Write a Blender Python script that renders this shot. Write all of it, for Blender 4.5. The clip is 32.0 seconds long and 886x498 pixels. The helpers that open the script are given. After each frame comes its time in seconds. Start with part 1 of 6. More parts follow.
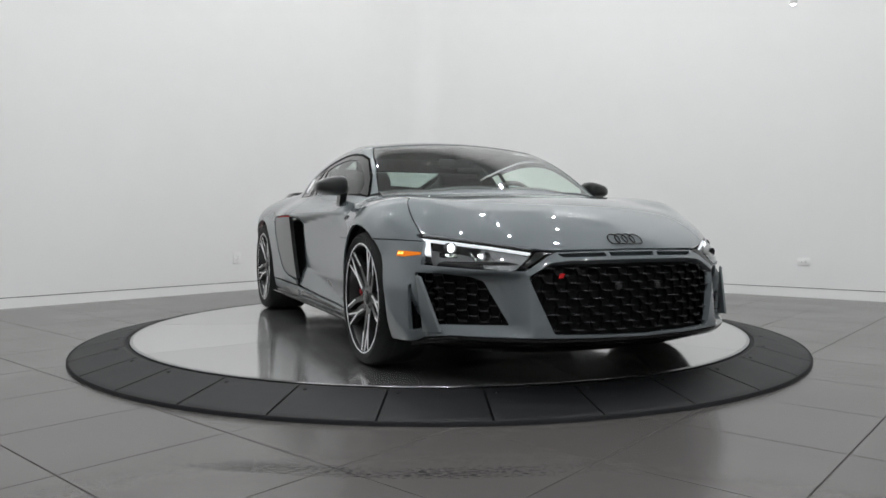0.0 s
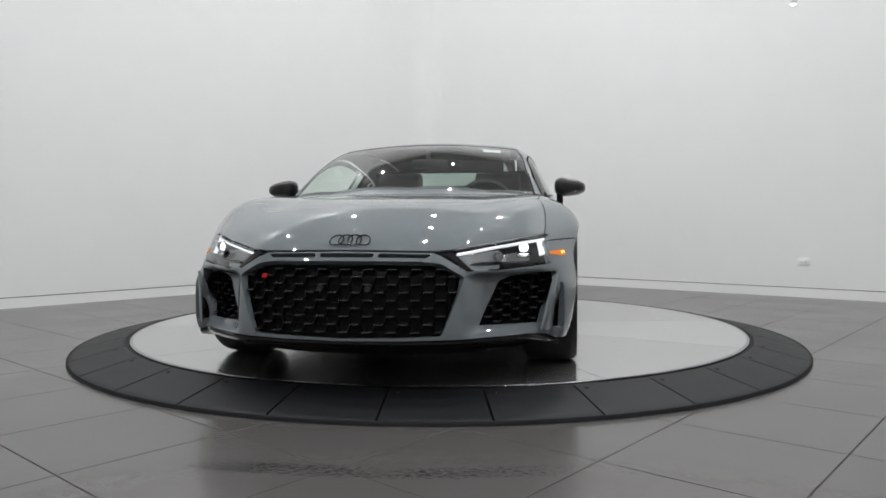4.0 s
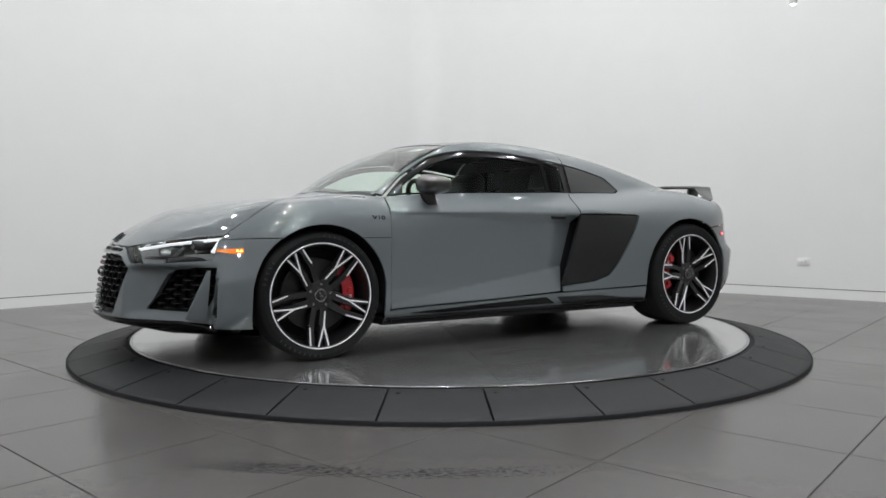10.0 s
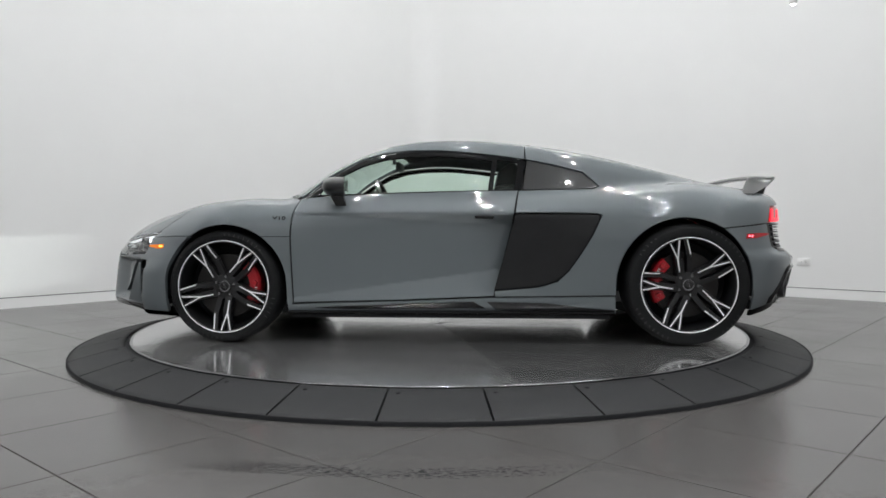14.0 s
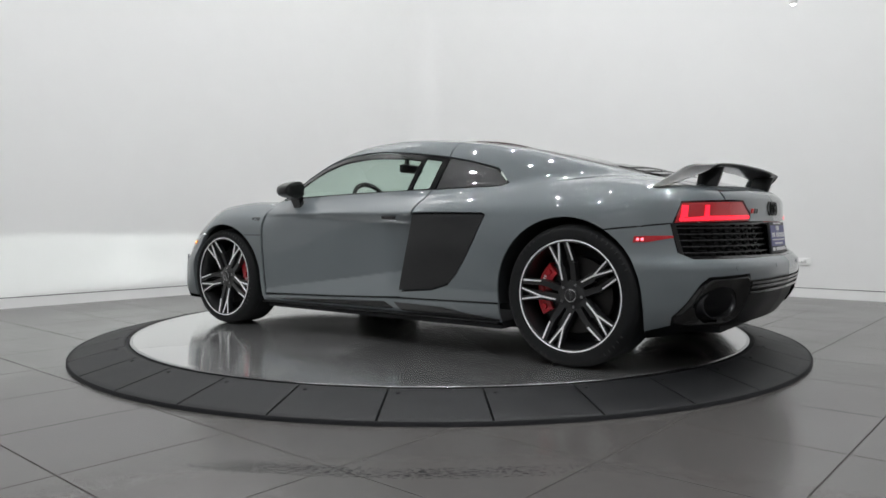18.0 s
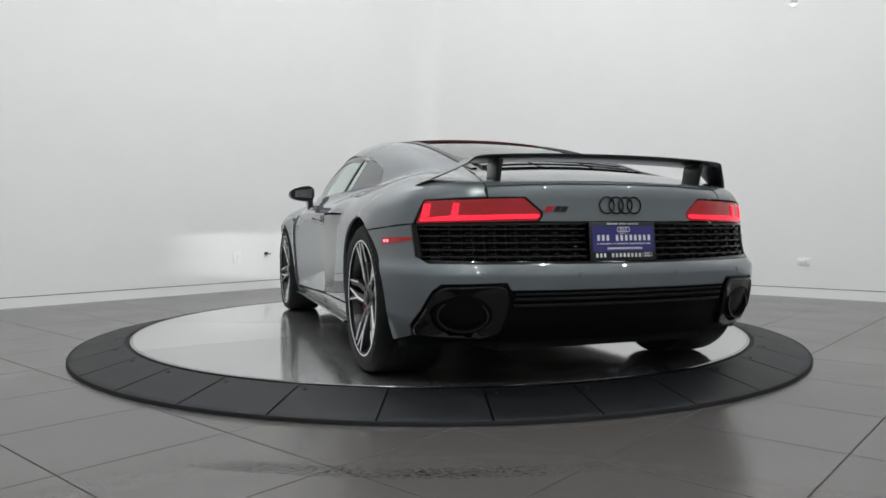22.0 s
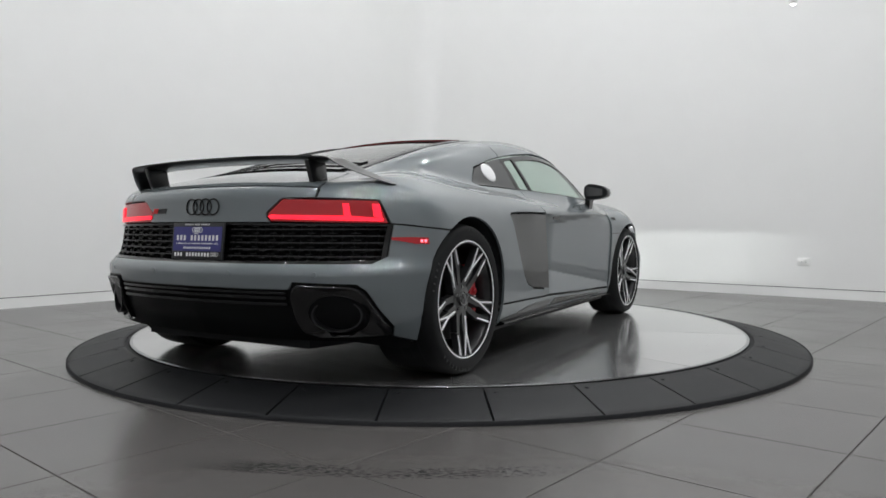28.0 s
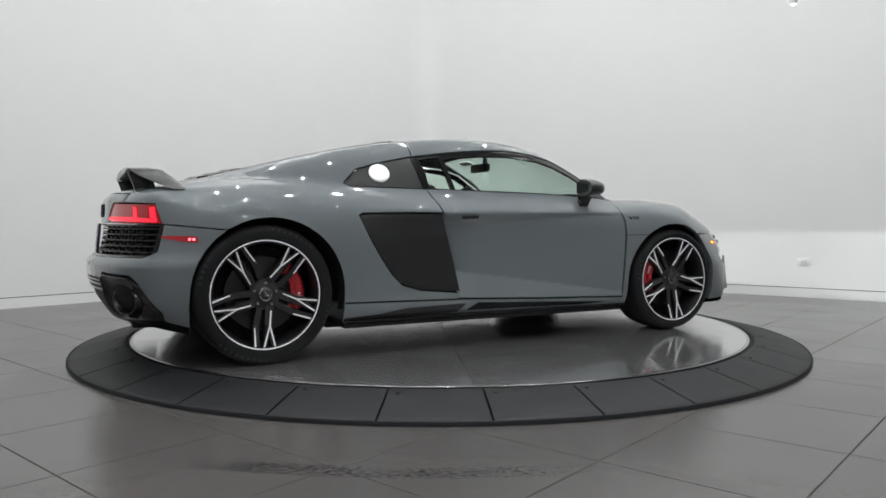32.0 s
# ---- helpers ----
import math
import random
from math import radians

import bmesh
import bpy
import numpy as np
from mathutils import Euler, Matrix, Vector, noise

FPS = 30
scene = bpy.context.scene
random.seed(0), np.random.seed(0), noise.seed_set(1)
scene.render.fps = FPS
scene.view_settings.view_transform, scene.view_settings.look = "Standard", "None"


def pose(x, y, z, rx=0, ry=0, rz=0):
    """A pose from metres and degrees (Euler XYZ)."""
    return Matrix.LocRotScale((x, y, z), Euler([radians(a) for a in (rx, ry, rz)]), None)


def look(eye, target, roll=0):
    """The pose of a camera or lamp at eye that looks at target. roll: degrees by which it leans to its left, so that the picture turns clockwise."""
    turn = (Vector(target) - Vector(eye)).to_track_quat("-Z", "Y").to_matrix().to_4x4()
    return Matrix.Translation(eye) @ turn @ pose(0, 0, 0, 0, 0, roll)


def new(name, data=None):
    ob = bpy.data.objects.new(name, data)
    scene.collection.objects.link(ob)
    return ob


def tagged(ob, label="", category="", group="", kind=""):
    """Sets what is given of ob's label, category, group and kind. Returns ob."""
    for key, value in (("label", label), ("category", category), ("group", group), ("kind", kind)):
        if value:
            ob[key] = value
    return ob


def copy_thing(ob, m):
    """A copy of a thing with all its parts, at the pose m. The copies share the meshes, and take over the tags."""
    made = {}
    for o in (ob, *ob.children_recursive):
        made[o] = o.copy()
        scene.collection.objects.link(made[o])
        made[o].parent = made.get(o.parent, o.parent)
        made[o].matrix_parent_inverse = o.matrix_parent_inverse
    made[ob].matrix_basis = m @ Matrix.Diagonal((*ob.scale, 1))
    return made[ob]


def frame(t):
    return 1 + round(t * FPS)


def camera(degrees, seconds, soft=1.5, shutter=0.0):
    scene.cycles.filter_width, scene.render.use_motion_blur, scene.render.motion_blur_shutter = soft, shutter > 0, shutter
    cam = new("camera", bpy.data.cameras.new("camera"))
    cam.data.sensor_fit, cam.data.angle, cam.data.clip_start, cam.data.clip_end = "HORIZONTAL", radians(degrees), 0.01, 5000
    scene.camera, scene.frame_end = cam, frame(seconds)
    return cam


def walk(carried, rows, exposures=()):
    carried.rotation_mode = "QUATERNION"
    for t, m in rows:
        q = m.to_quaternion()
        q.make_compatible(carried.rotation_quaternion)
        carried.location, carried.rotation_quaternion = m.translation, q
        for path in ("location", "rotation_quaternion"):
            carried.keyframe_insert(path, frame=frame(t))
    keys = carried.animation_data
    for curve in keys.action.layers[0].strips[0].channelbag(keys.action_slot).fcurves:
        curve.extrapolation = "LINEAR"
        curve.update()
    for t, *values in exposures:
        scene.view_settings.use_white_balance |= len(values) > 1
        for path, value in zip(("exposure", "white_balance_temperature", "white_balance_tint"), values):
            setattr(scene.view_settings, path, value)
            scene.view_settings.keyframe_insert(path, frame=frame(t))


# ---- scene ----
# camera: stands still in front of the turntable
cam = camera(62.574, 32.0, soft=1.6)
EYE = (0.0, -5.0453, 0.7693)
VIEW = look(EYE, (0.0208, -0.0483, 0.5966), -0.103)
walk(cam, [(0.0, VIEW), (32.0, VIEW)], exposures=[(0.0, -0.06), (8.0, -0.04), (13.0, 0.0), (18.0, -0.02), (24.0, -0.06), (32.0, -0.08)])

TABLE_Z = 0.08          # height of the steel disc over the floor
DISC_R, RING_R = 2.0, 2.305
TURN_0, TURN_RATE = -66.719, -8.3421     # heading of the car in degrees, and degrees per second
CAR_DX, CAR_DY = -0.110, -0.0265         # the car's middle on the disc

# ---- world: a closed room, so the world is only a faint grey
world = bpy.data.worlds.new("world")
scene.world = world
world.use_nodes = True
world.node_tree.nodes["Background"].inputs[0].default_value = (0.5, 0.5, 0.5, 1)
world.node_tree.nodes["Background"].inputs[1].default_value = 0.05

CEIL_Z = 6.6
LAMP_W = 1860.0


# ---- materials
def material(name, color, rough=0.5, metal=0.0, coat=0.0, grain=0.0, scale=40.0, bump=0.0, bump_scale=200.0,
             rough_var=0.0, spec=0.5, emit=None, strength=0.0, alpha_glass=False, detail=4.0):
    m = bpy.data.materials.new(name)
    m.use_nodes = True
    nt = m.node_tree
    b = nt.nodes["Principled BSDF"]
    b.inputs["Base Color"].default_value = (*color, 1)
    b.inputs["Roughness"].default_value = rough
    b.inputs["Metallic"].default_value = metal
    b.inputs["Coat Weight"].default_value = coat
    b.inputs["Coat Roughness"].default_value = 0.03
    b.inputs["Specular IOR Level"].default_value = spec
    if emit:
        b.inputs["Emission Color"].default_value = (*emit, 1)
        b.inputs["Emission Strength"].default_value = strength
    if grain or rough_var or bump:
        tc = nt.nodes.new("ShaderNodeTexCoord")
        n1 = nt.nodes.new("ShaderNodeTexNoise")
        n1.inputs["Scale"].default_value = scale
        n1.inputs["Detail"].default_value = detail
        nt.links.new(tc.outputs["Object"], n1.inputs["Vector"])
        n2 = nt.nodes.new("ShaderNodeTexNoise")
        n2.inputs["Scale"].default_value = scale * 0.06
        n2.inputs["Detail"].default_value = 3
        nt.links.new(tc.outputs["Object"], n2.inputs["Vector"])
        if grain:
            mix = nt.nodes.new("ShaderNodeMath")
            mix.operation = "ADD"
            nt.links.new(n1.outputs["Fac"], mix.inputs[0])
            nt.links.new(n2.outputs["Fac"], mix.inputs[1])
            ramp = nt.nodes.new("ShaderNodeMapRange")
            ramp.inputs["From Min"].default_value, ramp.inputs["From Max"].default_value = 0.6, 1.4
            ramp.inputs["To Min"].default_value, ramp.inputs["To Max"].default_value = 1 - grain, 1 + grain
            nt.links.new(mix.outputs[0], ramp.inputs["Value"])
            mul = nt.nodes.new("ShaderNodeVectorMath")
            mul.operation = "SCALE"
            mul.inputs[0].default_value = color
            nt.links.new(ramp.outputs[0], mul.inputs["Scale"])
            nt.links.new(mul.outputs[0], b.inputs["Base Color"])
        if rough_var:
            r2 = nt.nodes.new("ShaderNodeMapRange")
            r2.inputs["From Min"].default_value, r2.inputs["From Max"].default_value = 0.3, 0.7
            r2.inputs["To Min"].default_value, r2.inputs["To Max"].default_value = rough - rough_var, rough + rough_var
            nt.links.new(n2.outputs["Fac"], r2.inputs["Value"])
            nt.links.new(r2.outputs[0], b.inputs["Roughness"])
        if bump:
            n3 = nt.nodes.new("ShaderNodeTexNoise")
            n3.inputs["Scale"].default_value = bump_scale
            n3.inputs["Detail"].default_value = 3
            nt.links.new(tc.outputs["Object"], n3.inputs["Vector"])
            bp = nt.nodes.new("ShaderNodeBump")
            bp.inputs["Strength"].default_value = bump
            bp.inputs["Distance"].default_value = 0.002
            nt.links.new(n3.outputs["Fac"], bp.inputs["Height"])
            nt.links.new(bp.outputs[0], b.inputs["Normal"])
    return m


def brushed(name, color, rough):
    """Metal with fine scratches along its own x."""
    m = material(name, color, rough=rough, metal=1.0)
    nt = m.node_tree
    b = nt.nodes["Principled BSDF"]
    tc = nt.nodes.new("ShaderNodeTexCoord")
    mp = nt.nodes.new("ShaderNodeMapping")
    mp.inputs["Scale"].default_value = (3, 160, 1)
    n1 = nt.nodes.new("ShaderNodeTexNoise")
    n1.inputs["Scale"].default_value, n1.inputs["Detail"].default_value = 2.0, 5.0
    n2 = nt.nodes.new("ShaderNodeTexNoise")
    n2.inputs["Scale"].default_value, n2.inputs["Detail"].default_value = 2.2, 5.0
    nt.links.new(tc.outputs["Object"], mp.inputs[0])
    nt.links.new(mp.outputs[0], n1.inputs["Vector"])
    nt.links.new(tc.outputs["Object"], n2.inputs["Vector"])
    add = nt.nodes.new("ShaderNodeMath")
    add.operation = "ADD"
    nt.links.new(n1.outputs["Fac"], add.inputs[0])
    nt.links.new(n2.outputs["Fac"], add.inputs[1])
    r = nt.nodes.new("ShaderNodeMapRange")
    r.inputs["From Min"].default_value, r.inputs["From Max"].default_value = 0.6, 1.4
    r.inputs["To Min"].default_value, r.inputs["To Max"].default_value = rough - 0.03, rough + 0.07
    nt.links.new(add.outputs[0], r.inputs["Value"])
    nt.links.new(r.outputs[0], b.inputs["Roughness"])
    # random tone per plate stands in for sheen that differs between brushed sectors
    info = nt.nodes.new("ShaderNodeObjectInfo")
    k = nt.nodes.new("ShaderNodeMapRange")
    k.inputs["To Min"].default_value, k.inputs["To Max"].default_value = 0.80, 1.06
    nt.links.new(info.outputs["Random"], k.inputs["Value"])
    sc = nt.nodes.new("ShaderNodeVectorMath")
    sc.operation = "SCALE"
    sc.inputs[0].default_value = color
    nt.links.new(k.outputs[0], sc.inputs["Scale"])
    nt.links.new(sc.outputs[0], b.inputs["Base Color"])
    bp = nt.nodes.new("ShaderNodeBump")
    bp.inputs["Strength"].default_value, bp.inputs["Distance"].default_value = 0.003, 0.001
    nt.links.new(n1.outputs["Fac"], bp.inputs["Height"])
    nt.links.new(bp.outputs[0], b.inputs["Normal"])
    b.inputs["Anisotropic"].default_value = 0.82
    grainway = nt.nodes.new("ShaderNodeVectorTransform")
    grainway.vector_type, grainway.convert_from, grainway.convert_to = "VECTOR", "OBJECT", "WORLD"
    grainway.inputs[0].default_value = (0.53, 0.85, 0.0)
    nt.links.new(grainway.outputs[0], b.inputs["Tangent"])
    return m


def glass(name, tint, rough=0.0, weight=1.0, ior=1.55):
    """Thin tinted glazing: a clear part seen through, with a mirror film over it."""
    m = bpy.data.materials.new(name)
    m.use_nodes = True
    nt = m.node_tree
    nt.nodes.clear()
    out = nt.nodes.new("ShaderNodeOutputMaterial")
    tr = nt.nodes.new("ShaderNodeBsdfTransparent")
    tr.inputs[0].default_value = (*tint, 1)
    gl = nt.nodes.new("ShaderNodeBsdfGlossy")
    gl.inputs["Roughness"].default_value = rough
    gl.inputs["Color"].default_value = (weight, weight, weight, 1)
    lw = nt.nodes.new("ShaderNodeLayerWeight")
    lw.inputs["Blend"].default_value = 0.5
    pw = nt.nodes.new("ShaderNodeMath")
    pw.operation = "POWER"
    pw.inputs[1].default_value = 5.0
    nt.links.new(lw.outputs["Facing"], pw.inputs[0])
    f0 = ((ior - 1) / (ior + 1)) ** 2
    fr = nt.nodes.new("ShaderNodeMath")
    fr.operation = "MULTIPLY_ADD"
    fr.inputs[1].default_value, fr.inputs[2].default_value = 1 - f0, f0
    nt.links.new(pw.outputs[0], fr.inputs[0])
    mx = nt.nodes.new("ShaderNodeMixShader")
    nt.links.new(fr.outputs[0], mx.inputs[0])
    nt.links.new(tr.outputs[0], mx.inputs[1])
    nt.links.new(gl.outputs[0], mx.inputs[2])
    nt.links.new(mx.outputs[0], out.inputs[0])
    return m


M_WALL = material("wall_paint", (0.80, 0.80, 0.79), rough=0.75, grain=0.015, scale=3.0, bump=0.08, bump_scale=120)
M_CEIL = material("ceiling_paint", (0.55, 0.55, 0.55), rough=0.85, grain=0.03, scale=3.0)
M_TRIM = material("trim_paint", (0.82, 0.82, 0.81), rough=0.5, grain=0.02, scale=5.0)
M_GAP = material("shadow_gap", (0.08, 0.08, 0.08), rough=0.8)
M_GROUT = material("grout", (0.045, 0.041, 0.039), rough=0.8, grain=0.1, scale=60)
M_SOOT = material("flat_black", (0.0012, 0.0012, 0.0012), rough=1.0, spec=0.0)
M_RUBBER = material("ramp_rubber", (0.0085, 0.009, 0.010), spec=0.30, rough=0.55, grain=0.25, scale=14, rough_var=0.08, bump=0.25, bump_scale=500)
M_STEEL = brushed("brushed_steel", (0.75, 0.75, 0.747), 0.11)
M_STEEL.node_tree.nodes["Principled BSDF"].inputs["Metallic"].default_value = 0.90
M_PAINT = material("grey_paint", (0.122, 0.140, 0.148), spec=0.15, rough=0.5, coat=1.0, grain=0.03, scale=2.0)
M_PAINT.node_tree.nodes["Principled BSDF"].inputs["Coat IOR"].default_value = 1.8
M_PAINT.node_tree.nodes["Principled BSDF"].inputs["Coat Roughness"].default_value = 0.02
M_BLACK = material("gloss_black", (0.006, 0.006, 0.0065), rough=0.09, spec=0.45)
M_TRIMBLACK = material("satin_black", (0.019, 0.0195, 0.021), rough=0.45, grain=0.1, scale=80)
M_DARK = material("under_black", (0.015, 0.0155, 0.017), rough=0.7, spec=0.2)
M_DIFFUSER = material("moulded_plastic", (0.005, 0.0053, 0.0058), rough=0.4, spec=0.1, grain=0.15, scale=80)
M_CARBON = material("carbon_blade", (0.013, 0.0134, 0.0142), spec=0.25, rough=0.3, coat=0.7, grain=0.15, scale=120)
M_TYRE = material("tyre_rubber", (0.0085, 0.0088, 0.0094), spec=0.2, rough=0.66, grain=0.15, scale=60, bump=0.2, bump_scale=300)
M_TYREMARK = material("tyre_wall_mark", (0.022, 0.0222, 0.0228), spec=0.3, rough=0.5)
M_RIMBLACK = material("rim_black", (0.009, 0.009, 0.0098), rough=0.3, coat=0.4)
M_RIMCUT = material("machined_alloy", (0.88, 0.88, 0.89), rough=0.36, metal=0.25, grain=0.03, scale=300)
M_RED = material("caliper_red", (0.42, 0.012, 0.02), rough=0.35, coat=0.4)
M_IRON = material("brake_iron", (0.05, 0.048, 0.047), rough=0.45, metal=0.9, grain=0.15, scale=120)
M_AMBER = material("amber_lens", (0.55, 0.14, 0.01), rough=0.2, emit=(1.0, 0.25, 0.01), strength=0.3)
M_AMBER_ON = material("amber_lamp", (1, 0.5, 0.05), rough=0.3, emit=(1.0, 0.5, 0.08), strength=3.0)
M_REDLENS = material("red_lens", (0.13, 0.005, 0.007), rough=0.12, coat=0.6, emit=(1.0, 0.03, 0.045), strength=0.16)
M_REDLAMP = material("red_lamp", (0.8, 0.02, 0.04), rough=0.3, emit=(1.0, 0.012, 0.035), strength=1.5)
M_REDSPOT = material("red_spot", (1, 0.3, 0.3), rough=0.3, emit=(1.0, 0.12, 0.18), strength=3.0)
M_CLEAR = glass("clear_lens", (0.9, 0.92, 0.92), ior=1.9)
M_SCREEN = glass("windscreen_glass", (0.78, 0.89, 0.84), ior=2.2)
M_SIDEGL = glass("side_glass", (0.84, 0.94, 0.88), ior=1.38)
M_REARGL = glass("rear_glass", (0.74, 0.84, 0.80), ior=1.8)
M_CABIN = material("cabin_trim", (0.007, 0.007, 0.0075), rough=0.7, grain=0.2, scale=60)
M_LEATHER = material("black_leather", (0.009, 0.009, 0.0095), rough=0.5, grain=0.15, scale=40)
M_LAMPDISC = material("lamp_disc", (1, 1, 1), rough=0.5, emit=(0.97, 0.985, 1.0), strength=LAMP_W)
M_REFLECTOR = material("reflector", (0.6, 0.6, 0.62), rough=0.15, metal=1.0)
M_PANEL = material("lamp_panel", (0.16, 0.165, 0.17), rough=0.3, grain=0.1, scale=30)
M_DRL = material("light_guide", (0.55, 0.57, 0.6), rough=0.25, emit=(0.95, 0.97, 1.0), strength=0.9)
M_BEAM = material("beam_lamp", (1, 1, 1), rough=0.3, emit=(0.95, 0.98, 1.0), strength=3.5)
# lightened grey: stands in for the room's pale reflection in the lens
M_HOUSING = material("lamp_housing", (0.45, 0.46, 0.47), rough=0.36, metal=0.2, grain=0.15, scale=30)
M_BEAMSLIT = material("beam_slit", (1, 1, 1), rough=0.3, emit=(0.93, 1.0, 0.97), strength=85000.0)
M_PLATEBLUE = material("plate_blue", (0.035, 0.035, 0.17), rough=0.35, grain=0.05, scale=60)
M_WHITE = material("white_ink", (0.75, 0.75, 0.75), rough=0.45)
M_REDBADGE = material("badge_red", (0.55, 0.012, 0.015), rough=0.3)
M_CHROME = material("dark_chrome", (0.35, 0.35, 0.36), rough=0.2, metal=1.0)


# ---- mesh helpers
def link(name, me, mat, parent=None, label=""):
    ob = new(name, me)
    if not me.materials:
        me.materials.append(mat)
    if parent is not None:
        ob.parent = parent
    if label:
        ob["label"] = label
    return ob


def part(name, bm, mat, parent=None, label="", smooth=True):
    me = bpy.data.meshes.new(name)
    bm.to_mesh(me)
    bm.free()
    if smooth:
        me.polygons.foreach_set("use_smooth", [True] * len(me.polygons))
        me.set_sharp_from_angle(angle=radians(35))
    return link(name, me, mat, parent, label)


def add_box(bm, cx, cy, cz, sx, sy, sz, rot=None, bevel=0.0):
    vs = bmesh.ops.create_cube(bm, size=1)["verts"]
    m = Matrix.Translation((cx, cy, cz)) @ (rot if rot else Matrix()) @ Matrix.Diagonal((sx, sy, sz, 1))
    bmesh.ops.transform(bm, matrix=m, verts=vs)
    if bevel:
        es = list({e for v in vs for e in v.link_edges})
        bmesh.ops.bevel(bm, geom=es, offset=bevel, segments=2, affect="EDGES", profile=0.5)


def prism(bm, pts, axis, a, b, taper=0.0):
    """A solid from a 2D outline; axis x: pts are (y, z); y: (x, z); z: (x, y), between a and b."""
    def v3(p, h):
        return {"x": (h, p[0], p[1]), "y": (p[0], h, p[1]), "z": (p[0], p[1], h)}[axis]
    cx = sum(p[0] for p in pts) / len(pts)
    cy = sum(p[1] for p in pts) / len(pts)
    lo = [bm.verts.new(v3(p, a)) for p in pts]
    hi = [bm.verts.new(v3((p[0] + (cx - p[0]) * taper, p[1] + (cy - p[1]) * taper), b)) for p in pts]
    fs = [bm.faces.new(lo), bm.faces.new(hi[::-1])]
    for i in range(len(pts)):
        j = (i + 1) % len(pts)
        fs.append(bm.faces.new((lo[i], hi[i], hi[j], lo[j])))
    bmesh.ops.recalc_face_normals(bm, faces=fs)


def lathe(bm, prof, n=64, axis="z", arc=360.0, start=0.0, close=False):
    """Turn the profile (radius, height) about an axis."""
    full = arc >= 359.9
    rings = []
    for i in range(n if full else n + 1):
        a = radians(start + arc * i / n)
        ring = []
        for r, h in prof:
            c, s = r * math.cos(a), r * math.sin(a)
            ring.append(bm.verts.new((c, s, h) if axis == "z" else (c, h, s)))
        rings.append(ring)
    fs = []
    m = len(prof)
    for i in range(len(rings) if full else len(rings) - 1):
        a, b = rings[i], rings[(i + 1) % len(rings)]
        for k in range(m if close else m - 1):
            q = (a[k], a[(k + 1) % m], b[(k + 1) % m], b[k])
            fs.append(bm.faces.new(q))
    bmesh.ops.recalc_face_normals(bm, faces=fs)
    return rings


def tube(bm, pts, r, n=8, closed=False):
    pts = [Vector(p) for p in pts]
    rings = []
    up = Vector((0, 0, 1))
    for i, p in enumerate(pts):
        a = pts[i - 1] if (i or closed) else p
        b = pts[(i + 1) % len(pts)] if (i < len(pts) - 1 or closed) else p
        d = (b - a).normalized()
        s = d.cross(up)
        if s.length < 1e-3:
            s = d.cross(Vector((1, 0, 0)))
        s.normalize()
        t = s.cross(d)
        rings.append([bm.verts.new(p + r * (math.cos(k * 2 * math.pi / n) * s + math.sin(k * 2 * math.pi / n) * t)) for k in range(n)])
    for i in range(len(rings) if closed else len(rings) - 1):
        a, b = rings[i], rings[(i + 1) % len(rings)]
        for k in range(n):
            bm.faces.new((a[k], a[(k + 1) % n], b[(k + 1) % n], b[k]))
    if not closed:
        bm.faces.new(rings[0][::-1])
        bm.faces.new(rings[-1])
    bmesh.ops.recalc_face_normals(bm, faces=bm.faces)


# ---- the room
CORNER = Vector((-0.20, 5.68, 0))
LEFT_D = Vector((-0.678, -0.735, 0)).normalized()    # along the wall with the tall socket, away from the corner
RIGHT_D = Vector((0.777, -0.630, 0)).normalized()
ROUND = 0.35
WALL_L = 13.0
BASE_H = 0.095


def ground_tile(i, j):
    """Corner (i, j) of the floor tiling."""
    u, v = Vector((0.3938, 0.4527)), Vector((-0.4527, 0.3938))
    p = Vector((-1.180, -2.829)) + j * u + i * v
    return p


def build_floor():
    bm = bmesh.new()
    add_box(bm, 0, -3, -0.054, 26, 26, 0.1)
    floor = tagged(part("floor", bm, M_GROUT, smooth=False), "polished concrete tile floor with thin dark joints", "floor", kind="structure")
    return floor


